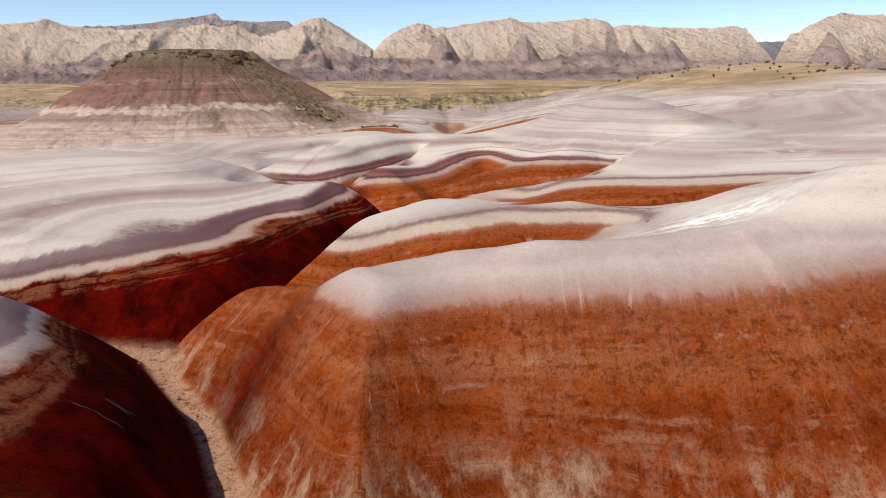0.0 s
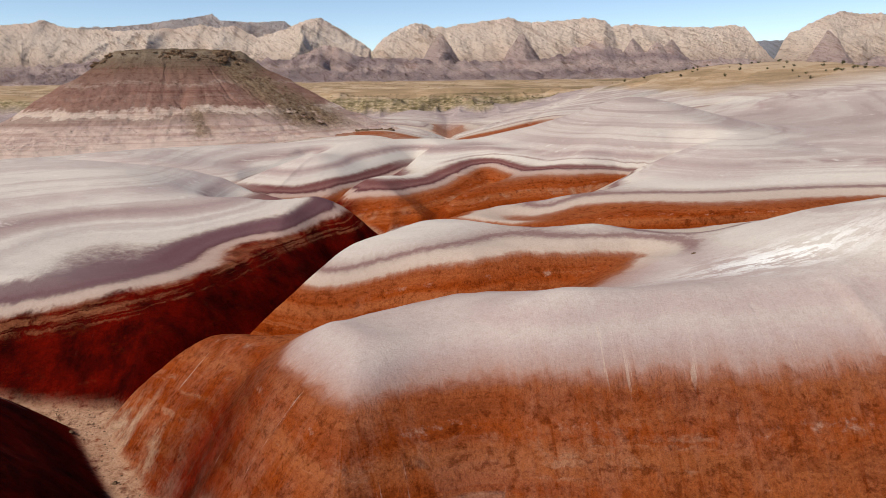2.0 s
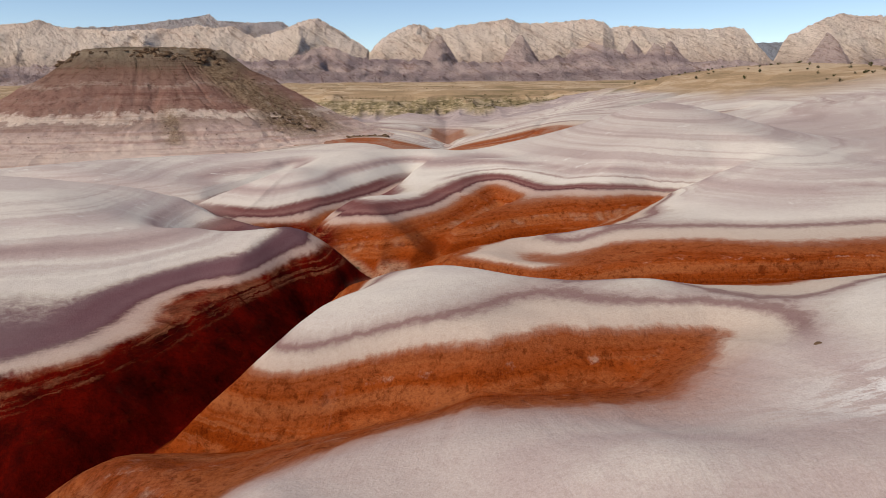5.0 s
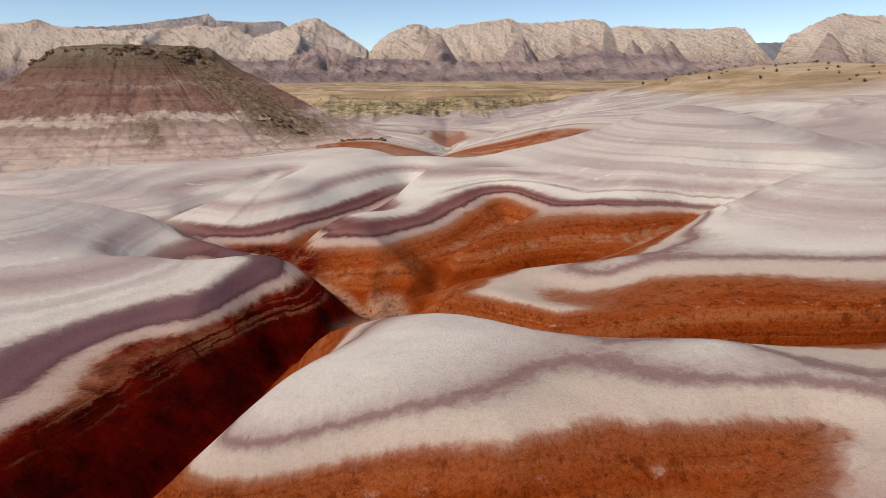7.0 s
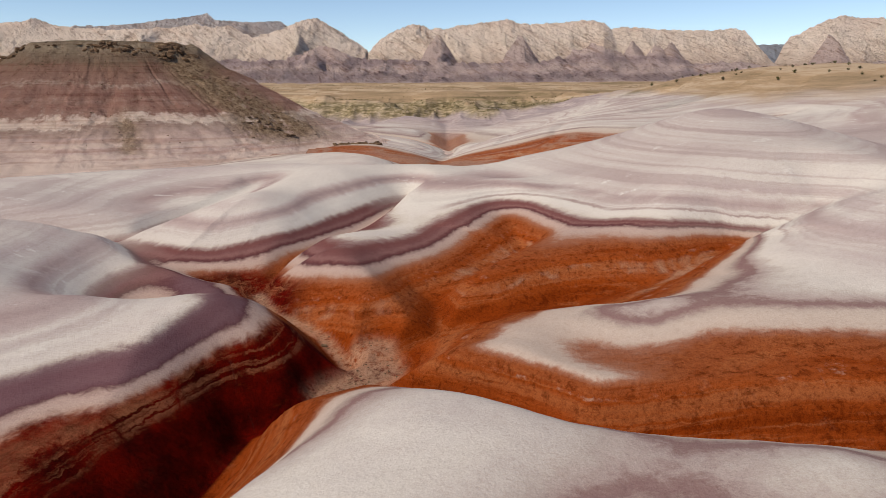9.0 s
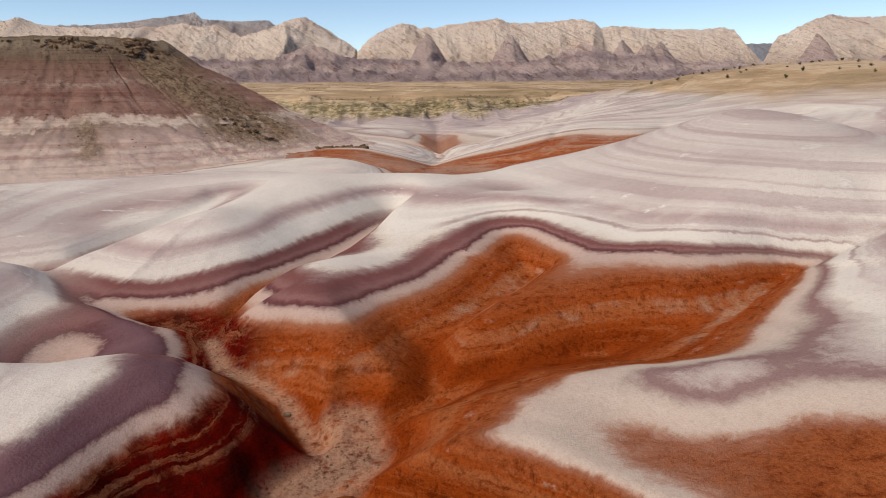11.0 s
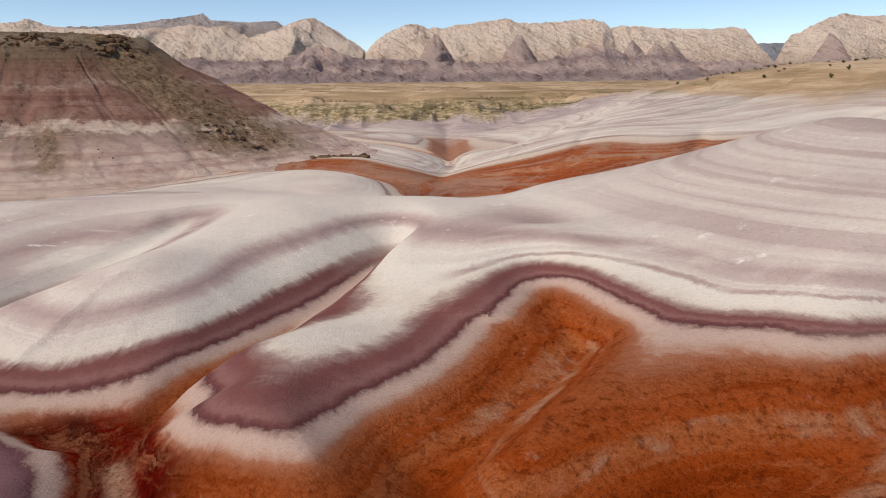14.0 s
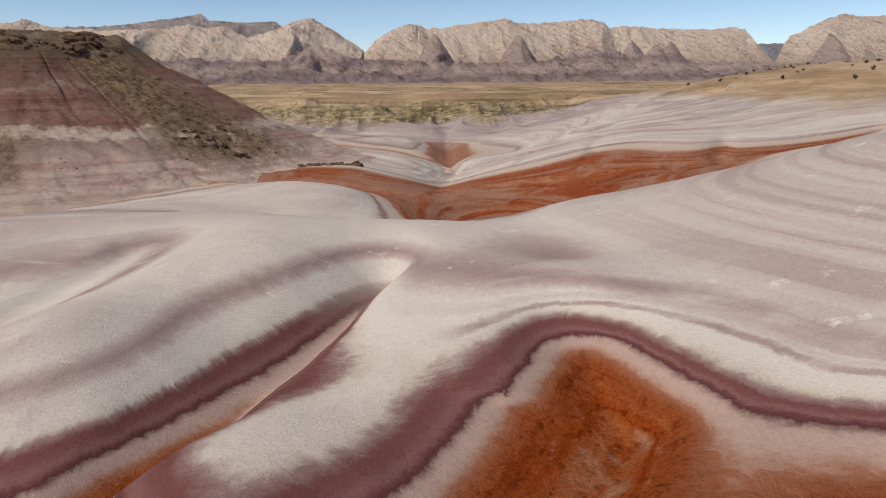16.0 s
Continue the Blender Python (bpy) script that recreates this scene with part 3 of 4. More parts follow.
    second = m.math("MULTIPLY", m.span(m.math("ABSOLUTE", m.math("ADD", s, -1.60)), 0.14, 0.03, 0.0, 0.85), m.math("MULTIPLY", m.span(plum, 0.1, 0.5), m.span(xyz[0], -0.5, 3.0)))
    colour = m.mix(second, colour, (0.27, 0.185, 0.175))
    below = m.span(s, 0.05, -0.35)
    # cloudy mauve and cream in the upper beds, and thin laminae where they crop out on a slope
    cloud = m.noise(m.scaled(pos, 0.4, 1.0, 1.0), 0.22, 5, 0.55, 0.8)
    dusky = m.math("MULTIPLY_ADD", m.attr("pale"), -0.85, 1.0)
    upper = m.math("MULTIPLY", m.span(s, 1.0, 1.7), dusky)
    colour = m.mix(m.math("MULTIPLY", m.math("MULTIPLY", upper, m.math("MULTIPLY_ADD", plum, -0.7, 1.0)), m.span(cloud, 0.50, 0.76, 0.0, 0.45)), colour, (0.365, 0.30, 0.29))
    colour = m.mix(m.math("MULTIPLY", upper, m.span(cloud, 0.48, 0.36, 0.0, 0.55)), colour, (0.575, 0.53, 0.485))
    blush = m.noise(m.scaled(pos, 0.5, 1.0, 1.0), 0.07, 6, 0.6, 0.5)
    colour = m.mix(m.math("MULTIPLY", upper, m.math("MULTIPLY", m.math("MULTIPLY_ADD", plum, -0.6, 1.0), m.span(blush, 0.40, 0.62, 0.0, 0.75))), colour, (0.43, 0.355, 0.34))
    colour = m.mix(m.math("MULTIPLY", m.math("MULTIPLY", upper, m.attr("mauve")), m.span(blush, 0.36, 0.6, 0.95, 0.55)), colour, (0.375, 0.305, 0.29))
    lam = m.noise(m.join(m.math("MULTIPLY", xyz[0], 0.008), m.math("MULTIPLY", xyz[1], 0.008), m.math("MULTIPLY", s, 0.95)), 2.3, 3, 0.6)
    crop = m.math("MULTIPLY", m.math("MULTIPLY", m.span(s, 1.4, 2.1), dusky), m.span(slope, 0.02, 0.07))
    colour = m.mix(m.math("MULTIPLY", m.math("MULTIPLY", crop, m.attr("mauve")), m.span(lam, 0.50, 0.62, 0.0, 0.5)), colour, (0.275, 0.205, 0.195))
    colour = m.mix(m.math("MULTIPLY", m.math("MULTIPLY", crop, m.attr("mauve")), m.span(lam, 0.46, 0.36, 0.0, 0.4)), colour, (0.50, 0.455, 0.42))
    colour = m.mix(m.math("MULTIPLY", crop, m.span(lam, 0.46, 0.66, 0.0, 0.6)), colour, (0.35, 0.275, 0.265))
    colour = m.mix(m.math("MULTIPLY", m.attr("pale"), m.span(s, 3.0, 3.6, 0.0, 0.8)), colour, (0.54, 0.49, 0.45))
    # the far hillside: many thin bands
    level = m.math("ADD", m.attr("strata"), m.math("MULTIPLY_ADD", m.noise(pos, 0.1, 4, 0.6), 0.7, -0.35))
    bands = m.noise(m.join(m.math("MULTIPLY", xyz[0], 0.004), m.math("MULTIPLY", xyz[1], 0.004), m.math("MULTIPLY", level, 0.17)), 1.5, 5, 0.6)
    tiers = m.ramp(bands, [(0.32, (0.25, 0.165, 0.165)), (0.39, (0.52, 0.45, 0.40)), (0.44, (0.30, 0.215, 0.205)), (0.475, (0.60, 0.54, 0.475)), (0.515, (0.25, 0.16, 0.155)), (0.545, (0.60, 0.545, 0.48)), (0.60, (0.36, 0.27, 0.25)), (0.64, (0.60, 0.55, 0.49)), (0.70, (0.28, 0.20, 0.19))])
    colour = m.mix(m.math("MULTIPLY", beyond, m.span(s, 0.35, 0.75, 0.0, 0.46)), colour, tiers)
    # tones in the red beds
    lam2 = m.noise(m.join(m.math("MULTIPLY", xyz[0], 0.03), m.math("MULTIPLY", xyz[1], 0.03), m.math("MULTIPLY", s, 1.3)), 2.8, 6, 0.7)
    colour = m.mix(m.math("MULTIPLY", m.math("MULTIPLY", below, m.math("MULTIPLY_ADD", first, -0.35, 1.0)), m.span(lam2, 0.51, 0.62, 0.0, 0.75)), colour, RUST)
    colour = m.mix(m.math("MULTIPLY", m.math("MULTIPLY", below, m.math("MULTIPLY_ADD", first, -0.1, 1.0)), m.span(lam2, 0.48, 0.38, 0.0, 0.75)), colour, LOW)
    wash = down(m.noise(m.join(along, m.math("MULTIPLY", z, 0.12), 41.0), 3.0, 7, 0.72))
    colour = m.mix(m.math("MULTIPLY", below, m.math("MULTIPLY", first, m.math("MAXIMUM", m.span(wash, 0.52, 0.72, 0.0, 0.3), m.span(down(m.noise(m.join(along, m.math("MULTIPLY", z, 0.45), 14.0), 0.9, 9, 0.72)), 0.42, 0.68, 0.0, 0.55)))), colour, (0.37, 0.155, 0.09))
    colour = m.mix(m.math("MULTIPLY", below, m.math("MULTIPLY", m.math("MULTIPLY_ADD", first, 0.7, 0.3), m.span(wash, 0.47, 0.33, 0.0, 0.6))), colour, LOW)
    mottle = m.noise(pos, 1.5, 9, 0.72, 0.4)
    colour = m.mix(m.math("MULTIPLY", below, m.span(mottle, 0.49, 0.36, 0.0, 0.62)), colour, DEEP)
    # pale crusts in short dashes along a bed
    dash = m.math("MULTIPLY", m.span(m.math("ABSOLUTE", m.math("ADD", s, 0.62)), 0.09, 0.02), m.math("MULTIPLY", m.span(xyz[1], 78.0, 72.0, 0.6, 1.0), m.span(m.noise(pos, 0.75, 7, 0.75), 0.53, 0.66, 0.0, 0.6)))
    colour = m.mix(dash, colour, (0.47, 0.31, 0.235))
    inner = m.math("MULTIPLY", m.span(m.math("ABSOLUTE", m.math("ADD", s, 1.05)), 0.30, 0.12), m.math("MULTIPLY", m.span(xyz[1], 78.0, 84.0), m.span(m.noise(pos, 0.3, 6, 0.62, 0.6), 0.46, 0.62, 0.0, 0.55)))
    colour = m.mix(inner, colour, (0.45, 0.28, 0.19))
    ledges = m.noise(m.join(m.math("MULTIPLY", xyz[0], 0.05), m.math("MULTIPLY", xyz[1], 0.05), m.math("MULTIPLY", m.math("ADD", m.attr("strata"), m.math("MULTIPLY", m.noise(pos, 0.6, 5, 0.65), 0.35)), 3.2)), 1.0, 4, 0.65)
    broken = m.noise(pos, 0.55, 8, 0.72, 0.5)
    colour = m.mix(m.math("MULTIPLY", m.math("MULTIPLY", first, m.span(s, -0.1, -0.5)), m.math("MULTIPLY", m.span(ledges, 0.54, 0.62), m.span(broken, 0.46, 0.64, 0.0, 0.5))), colour, (0.44, 0.24, 0.15))
    colour = m.mix(m.math("MULTIPLY", m.math("MULTIPLY", first, m.span(s, -0.1, -0.5)), m.math("MULTIPLY", m.span(ledges, 0.46, 0.38), m.span(broken, 0.60, 0.40, 0.0, 0.5))), colour, (0.17, 0.036, 0.010))
    scree = m.math("MULTIPLY", m.math("MULTIPLY", first, m.span(z, 1.2, -0.4)), m.span(m.noise(m.join(along, m.math("MULTIPLY", z, 0.6), 77.0), 0.55, 9, 0.72), 0.46, 0.66, 0.0, 0.75))
    colour = m.mix(scree, colour, m.mix(m.noise(pos, 2.2, 7, 0.75), (0.40, 0.24, 0.15), (0.58, 0.47, 0.36)))
    # the far red beds are dusty, and pinker beyond the gully
    shale = m.noise(m.join(m.math("MULTIPLY", xyz[0], 0.012), m.math("MULTIPLY", xyz[1], 0.012), m.math("MULTIPLY", m.attr("strata"), 0.9)), 2.4, 6, 0.68, 0.3)
    dusty = m.math("MAXIMUM", m.span(shale, 0.44, 0.58, 0.12, 0.85), m.math("MULTIPLY", m.span(xyz[1], 185.0, 205.0), 0.75))
    dusty = m.math("MAXIMUM", dusty, m.span(m.noise(pos, 0.11, 7, 0.66, 0.6), 0.5, 0.62, 0.0, 0.9))
    colour = m.mix(m.math("MULTIPLY", m.math("MULTIPLY", beyond, m.span(s, 0.3, -0.1)), dusty), colour, m.mix(m.noise(pos, 0.5, 7, 0.72), (0.27, 0.125, 0.08), (0.42, 0.27, 0.205)))
    # maroon lower beds of the west bank, its shade painted into their colour
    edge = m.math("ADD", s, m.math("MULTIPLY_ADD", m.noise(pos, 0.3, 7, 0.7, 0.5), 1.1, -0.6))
    deep = m.math("MULTIPLY", m.span(maroon_shade, 0.05, 0.4), m.span(edge, 0.15, -0.2))
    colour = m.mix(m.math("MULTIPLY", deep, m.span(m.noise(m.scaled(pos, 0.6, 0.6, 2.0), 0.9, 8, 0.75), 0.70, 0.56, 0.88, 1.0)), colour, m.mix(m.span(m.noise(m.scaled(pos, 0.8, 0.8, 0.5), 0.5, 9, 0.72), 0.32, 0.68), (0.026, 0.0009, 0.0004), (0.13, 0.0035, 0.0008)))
    # ochre ledges above them, and a bluer plum bed
    shelf = m.math("MULTIPLY", m.math("MULTIPLY", m.span(maroon_shade, 0.05, 0.4), m.span(m.math("ABSOLUTE", m.math("ADD", s, 0.45)), 0.5, 0.2)), m.math("MULTIPLY", m.span(m.noise(m.join(m.math("MULTIPLY", xyz[0], 0.04), m.math("MULTIPLY", xyz[1], 0.04), m.math("MULTIPLY", s, 2.2)), 2.0, 5, 0.7), 0.44, 0.56), m.span(broken, 0.36, 0.56, 0.0, 0.7)))
    colour = m.mix(shelf, colour, (0.30, 0.115, 0.055))
    colour = m.mix(m.math("MULTIPLY", m.span(maroon_shade, 0.1, 0.5, 0.0, 0.75), m.math("MULTIPLY", m.span(s, 0.42, 0.6), m.span(s, 1.45, 1.15))), colour, (0.125, 0.068, 0.082))
    # pale silt that has run down over the red
    run = down(m.noise(m.join(along, m.math("MULTIPLY", z, 0.10), 21.0), 2.2, 6, 0.66))
    reachd = m.noise(m.join(along, m.math("MULTIPLY", z, 0.3), 8.0), 0.9, 3, 0.5)
    silt = m.math("MULTIPLY", m.math("MULTIPLY", m.span(run, 0.63, 0.68), m.span(reachd, 0.46, 0.58)), m.math("MULTIPLY", m.span(s, -3.2, -1.4), m.span(s, 1.2, 0.5)))
    colour = m.mix(m.math("MULTIPLY", silt, m.math("MULTIPLY_ADD", first, 0.42, 0.04)), colour, (0.53, 0.42, 0.35))
    patch = m.math("MULTIPLY_ADD", m.noise(pos, 0.5, 9, 0.72), 0.6, m.math("MULTIPLY", m.noise(m.join(along, m.math("MULTIPLY", z, 0.5), 5.0), 1.1, 8, 0.7), 0.4))
    colour = m.mix(m.math("MULTIPLY", m.math("MULTIPLY", below, m.span(maroon_shade, 0.0, 0.5, 1.0, 0.12)), m.span(patch, 0.55, 0.68, 0.0, 0.28)), colour, (0.39, 0.19, 0.11))
    # salt
    colour = m.mix(m.math("MULTIPLY", m.attr("salt"), m.span(m.noise(m.scaled(pos, 0.35, 1.0, 1.0), 1.1, 8, 0.75), 0.46, 0.54)), colour, (0.80, 0.80, 0.79))
    salt = m.noise(m.scaled(pos, 0.5, 1.0, 1.0), 0.6, 7, 0.75)
    colour = m.mix(m.math("MULTIPLY", m.span(s, 1.4, 2.2), m.span(salt, 0.6, 0.7, 0.0, 0.55)), colour, (0.74, 0.72, 0.68))
    colour = m.mix(m.math("MULTIPLY", bed, m.math("MULTIPLY", m.span(xyz[1], 56.0, 66.0, 1.0, 0.6), m.span(m.noise(pos, 1.4, 8, 0.74), 0.32, 0.52))), colour, m.mix(m.noise(pos, 3.0, 6, 0.7), (0.40, 0.20, 0.115), (0.62, 0.43, 0.31)))
    # far beds: lilac clay and the tan scrub plain
    lilac = m.attr("lilac")
    colour = m.mix(lilac, colour, m.ramp(m.noise(m.scaled(pos, 0.3, 1.0, 2.0), 0.16, 7, 0.7), [(0.33, (0.25, 0.185, 0.18)), (0.46, (0.37, 0.305, 0.30)), (0.54, (0.30, 0.235, 0.235)), (0.64, (0.46, 0.39, 0.36))]))
    tan = m.ramp(m.noise(m.scaled(pos, 0.35, 1.0, 6.0), 0.04, 8, 0.72), [(0.32, (0.14, 0.11, 0.058)), (0.42, (0.26, 0.185, 0.115)), (0.5, (0.345, 0.24, 0.15)), (0.57, (0.44, 0.335, 0.235)), (0.64, (0.28, 0.19, 0.115)), (0.72, (0.16, 0.125, 0.065))])
    low = m.math("ADD", z, m.math("MULTIPLY_ADD", m.noise(pos, 0.09, 6, 0.7), 7.0, -3.5))
    scrubby = m.ramp(m.noise(m.scaled(pos, 1.0, 1.0, 4.0), 0.3, 7, 0.75), [(0.36, (0.055, 0.05, 0.025)), (0.48, (0.17, 0.135, 0.07)), (0.6, (0.40, 0.32, 0.22))])
    tan = m.mix(m.math("MULTIPLY", m.span(low, 12.4, 10.4, 0.0, 0.85), m.span(xyz[1], 235.0, 262.0)), tan, scrubby)
    colour = m.mix(plain, colour, tan)
    # grain and lumpy crust
    crust = m.noise(pos, 5.5, 8, 0.78)
    colour = m.mix(m.math("MULTIPLY", m.math("MULTIPLY_ADD", below, 0.7, 0.3), m.span(crust, 0.52, 0.38, 0.0, 0.95)), colour, m.mix(1.0, colour, (0.66, 0.60, 0.58), "MULTIPLY"))
    grain = m.noise(pos, 19.0, 5, 0.75)
    colour = m.mix(m.math("MULTIPLY", m.math("MULTIPLY_ADD", below, 0.5, 0.5), m.span(grain, 0.36, 0.64, 0.0, 0.85)), colour, m.mix(1.0, colour, (0.70, 0.65, 0.63), "MULTIPLY"))
    lumps = m.noise(pos, 2.1, 8, 0.76, 0.3)
    colour = m.mix(m.math("MULTIPLY", m.math("MULTIPLY_ADD", below, 0.6, 0.4), m.span(lumps, 0.50, 0.38, 0.0, 0.6)), colour, m.mix(1.0, colour, (0.80, 0.74, 0.72), "MULTIPLY"))
    clods = m.cells(pos, 9.0)
    b1 = m.bump(m.math("MULTIPLY", m.noise(pos, 0.8, 9, 0.74), m.math("MULTIPLY_ADD", below, 0.7, 0.3)), 0.4, 0.30)
    b2 = m.bump(m.math("MULTIPLY", m.math("ADD", streak, m.math("MULTIPLY", wash, 0.6)), m.math("MULTIPLY_ADD", first, 0.7, 0.3)), 0.16, 0.35, b1)
    b3 = m.bump(m.math("ADD", clods, m.math("MULTIPLY", grain, 0.8)), 0.3, 0.04, b2)
    pop = m.math("MULTIPLY", m.math("MULTIPLY_ADD", below, 0.85, 0.15), m.math("ADD", mottle, m.math("MULTIPLY", crust, 0.6)))
    return m.done(colour, 0.94, m.bump(pop, 0.85, 0.16, b3))


def butte_clay():
    """Pale foot, white band, brick beds and a grey-olive cap with dark rubble."""
    m = Nodes("butte_clay")
    pos = m.place()
    z = m.split(pos)[2]
    rubble = m.attr("rubble")
    run = m.noise(m.join(m.attr("round"), m.math("MULTIPLY", z, 0.05), 2.0), 16.0, 7, 0.7)
    bz = m.math("ADD", z, m.math("MULTIPLY_ADD", m.noise(pos, 0.09, 7, 0.68), 5.0, -2.5))
    bz = m.math("ADD", bz, m.math("MULTIPLY_ADD", run, 3.6, -1.8))
    bt = lambda v: (v - 4) / 24
    colour = m.ramp(m.math("DIVIDE", m.math("SUBTRACT", bz, 4.0), 24.0), [(bt(v), c) for v, c in (
        (4, (0.678, 0.522, 0.45)), (7.0, (0.657, 0.502, 0.436)), (7.6, (0.53, 0.369, 0.327)), (8.3, (0.657, 0.502, 0.431)), (9.3, (0.551, 0.394, 0.346)), (10.2, (0.445, 0.315, 0.272)), (11.3, (0.382, 0.266, 0.223)), (11.8, (0.7, 0.561, 0.475)), (12.7, (0.636, 0.483, 0.406)), (13.2, (0.326, 0.192, 0.155)), (14.6, (0.284, 0.15, 0.119)),
        (15.4, (0.326, 0.196, 0.16)), (16.0, (0.273, 0.145, 0.114)), (17.6, (0.284, 0.16, 0.13)), (18.1, (0.368, 0.258, 0.212)), (18.6, (0.262, 0.15, 0.119)), (20.6, (0.221, 0.124, 0.0927)), (21.6, (0.189, 0.124, 0.088)), (23.4, (0.21, 0.15, 0.109)), (24.8, (0.273, 0.207, 0.15)), (26, (0.189, 0.14, 0.0981)))])
    thin = m.noise(m.scaled(pos, 0.03, 0.03, 1.6), 1.0, 5, 0.7)
    colour = m.mix(m.span(thin, 0.50, 0.62, 0.0, 0.6), colour, m.mix(1.0, colour, (0.72, 0.60, 0.57), "MULTIPLY"))
    dump = m.math("MULTIPLY", rubble, m.span(m.noise(pos, 0.35, 8, 0.75), 0.36, 0.5))
    colour = m.mix(dump, colour, m.ramp(m.noise(pos, 1.3, 7, 0.8), [(0.36, (0.075, 0.045, 0.028)), (0.48, (0.21, 0.135, 0.085)), (0.6, (0.33, 0.235, 0.155))]))
    speck = m.span(m.noise(pos, 1.5, 7, 0.82), 0.585, 0.65)
    colour = m.mix(m.math("MULTIPLY", speck, m.span(z, 10.0, 22.0, 0.03, 0.7)), colour, (0.07, 0.058, 0.04))
    blot = m.noise(pos, 0.5, 9, 0.78, 0.4)
    colour = m.mix(m.math("MULTIPLY", m.span(z, 9.0, 14.0, 0.12, 1.0), m.span(blot, 0.5, 0.36, 0.0, 0.75)), colour, m.mix(1.0, colour, (0.58, 0.52, 0.48), "MULTIPLY"))
    colour = m.mix(m.math("MULTIPLY", m.span(blot, 0.56, 0.68, 0.0, 0.5), m.span(z, 21.0, 12.0, 0.3, 1.0)), colour, (0.45, 0.37, 0.31))
    return m.done(colour, 0.93, m.bump(m.noise(pos, 1.0, 9, 0.82), 1.0, 0.8))


def cliff(name, tones, floor_z, top_z, crack):
    """Bedded rock in tones from the foot up, with slanting joints."""
    m = Nodes(name)
    pos = m.place()
    x, y, z = m.split(pos)
    s = m.math("ADD", z, m.math("MULTIPLY_ADD", m.noise(pos, 0.009, 7, 0.68), 110.0, -55.0))
    f = m.math("DIVIDE", m.math("SUBTRACT", s, floor_z), top_z - floor_z)
    colour = m.ramp(f, [(k / (len(tones) - 1), c) for k, c in enumerate(tones)])
    slant = m.join(m.math("MULTIPLY_ADD", z, 1.4, x), m.math("MULTIPLY", y, 0.4), m.math("MULTIPLY_ADD", x, -0.5, z))
    joints = m.noise(m.scaled(slant, 0.035, 0.02, 0.008), 1.0, 9, 0.72, 0.8)
    big = m.noise(m.scaled(slant, 0.009, 0.005, 0.004), 1.0, 6, 0.65, 1.0)
    colour = m.mix(m.span(joints, 0.53, 0.62, 0.0, crack), colour, m.mix(1.0, colour, (0.60, 0.51, 0.46), "MULTIPLY"))
    colour = m.mix(m.span(big, 0.54, 0.66, 0.0, 0.5), colour, m.mix(1.0, colour, (0.84, 0.74, 0.69), "MULTIPLY"))
    colour = m.mix(m.span(m.noise(pos, 0.05, 6, 0.8), 0.56, 0.66, 0.0, 0.5), colour, m.mix(1.0, colour, (0.6, 0.54, 0.52), "MULTIPLY"))
    nick = m.noise(m.scaled(slant, 0.13, 0.08, 0.07), 1.0, 8, 0.8, 0.5)
    colour = m.mix(m.span(nick, 0.545, 0.59, 0.0, 0.75), colour, m.mix(1.0, colour, (0.5, 0.41, 0.38), "MULTIPLY"))
    b = m.bump(nick, 1.0, 14.0, m.bump(big, 0.9, 60.0))
    return m.done(colour, 0.93, m.bump(joints, 0.9, 22.0, b))


def stone():
    m = Nodes("dark_sandstone")
    pos = m.place()
    n = m.noise(pos, 1.3, 6, 0.7)
    colour = m.ramp(n, [(0.3, (0.06, 0.036, 0.023)), (0.5, (0.125, 0.076, 0.047)), (0.62, (0.20, 0.13, 0.082)), (0.75, (0.28, 0.20, 0.13))])
    return m.done(colour, 0.9, m.bump(m.noise(pos, 4.0, 6, 0.7), 0.8, 0.15))


def leaf():
    m = Nodes("scrub_leaf")
    pos = m.place()
    colour = m.ramp(m.noise(pos, 2.0, 4, 0.6), [(0.3, (0.035, 0.035, 0.014)), (0.55, (0.075, 0.07, 0.028)), (0.75, (0.13, 0.115, 0.05))])
    return m.done(colour, 0.85)


def wood():
    m = Nodes("dry_wood")
    return m.done(m.ramp(m.noise(m.place(), 6.0, 4, 0.6), [(0.35, (0.10, 0.085, 0.065)), (0.65, (0.22, 0.19, 0.15))]), 0.9)


CLAY, BUTTE, STONE, LEAF, WOOD = clay(), butte_clay(), stone(), leaf(), wood()
RIM = cliff("slickrock", ((0.46, 0.33, 0.30), (0.58, 0.44, 0.37), (0.82, 0.66, 0.555), (0.86, 0.71, 0.61), (0.84, 0.68, 0.58), (0.78, 0.61, 0.525)), 20, 270, 0.7)
CAPROCK = cliff("grey_caprock", ((0.46, 0.35, 0.31), (0.52, 0.41, 0.37), (0.50, 0.44, 0.44)), 60, 260, 0.6)
FOOT = cliff("purple_shale", ((0.54, 0.42, 0.395), (0.35, 0.26, 0.265), (0.60, 0.455, 0.425), (0.37, 0.275, 0.28), (0.64, 0.48, 0.44)), 5, 110, 0.7)
FLATIRON = cliff("mauve_shale", ((0.47, 0.35, 0.335), (0.56, 0.42, 0.39), (0.64, 0.49, 0.43)), 20, 200, 0.6)
# air haze over the far mesa is put into its blue-grey colour
HAZE = cliff("hazed_mesa_rock", ((0.30, 0.31, 0.36), (0.36, 0.36, 0.40)), 0, 200, 0.3)

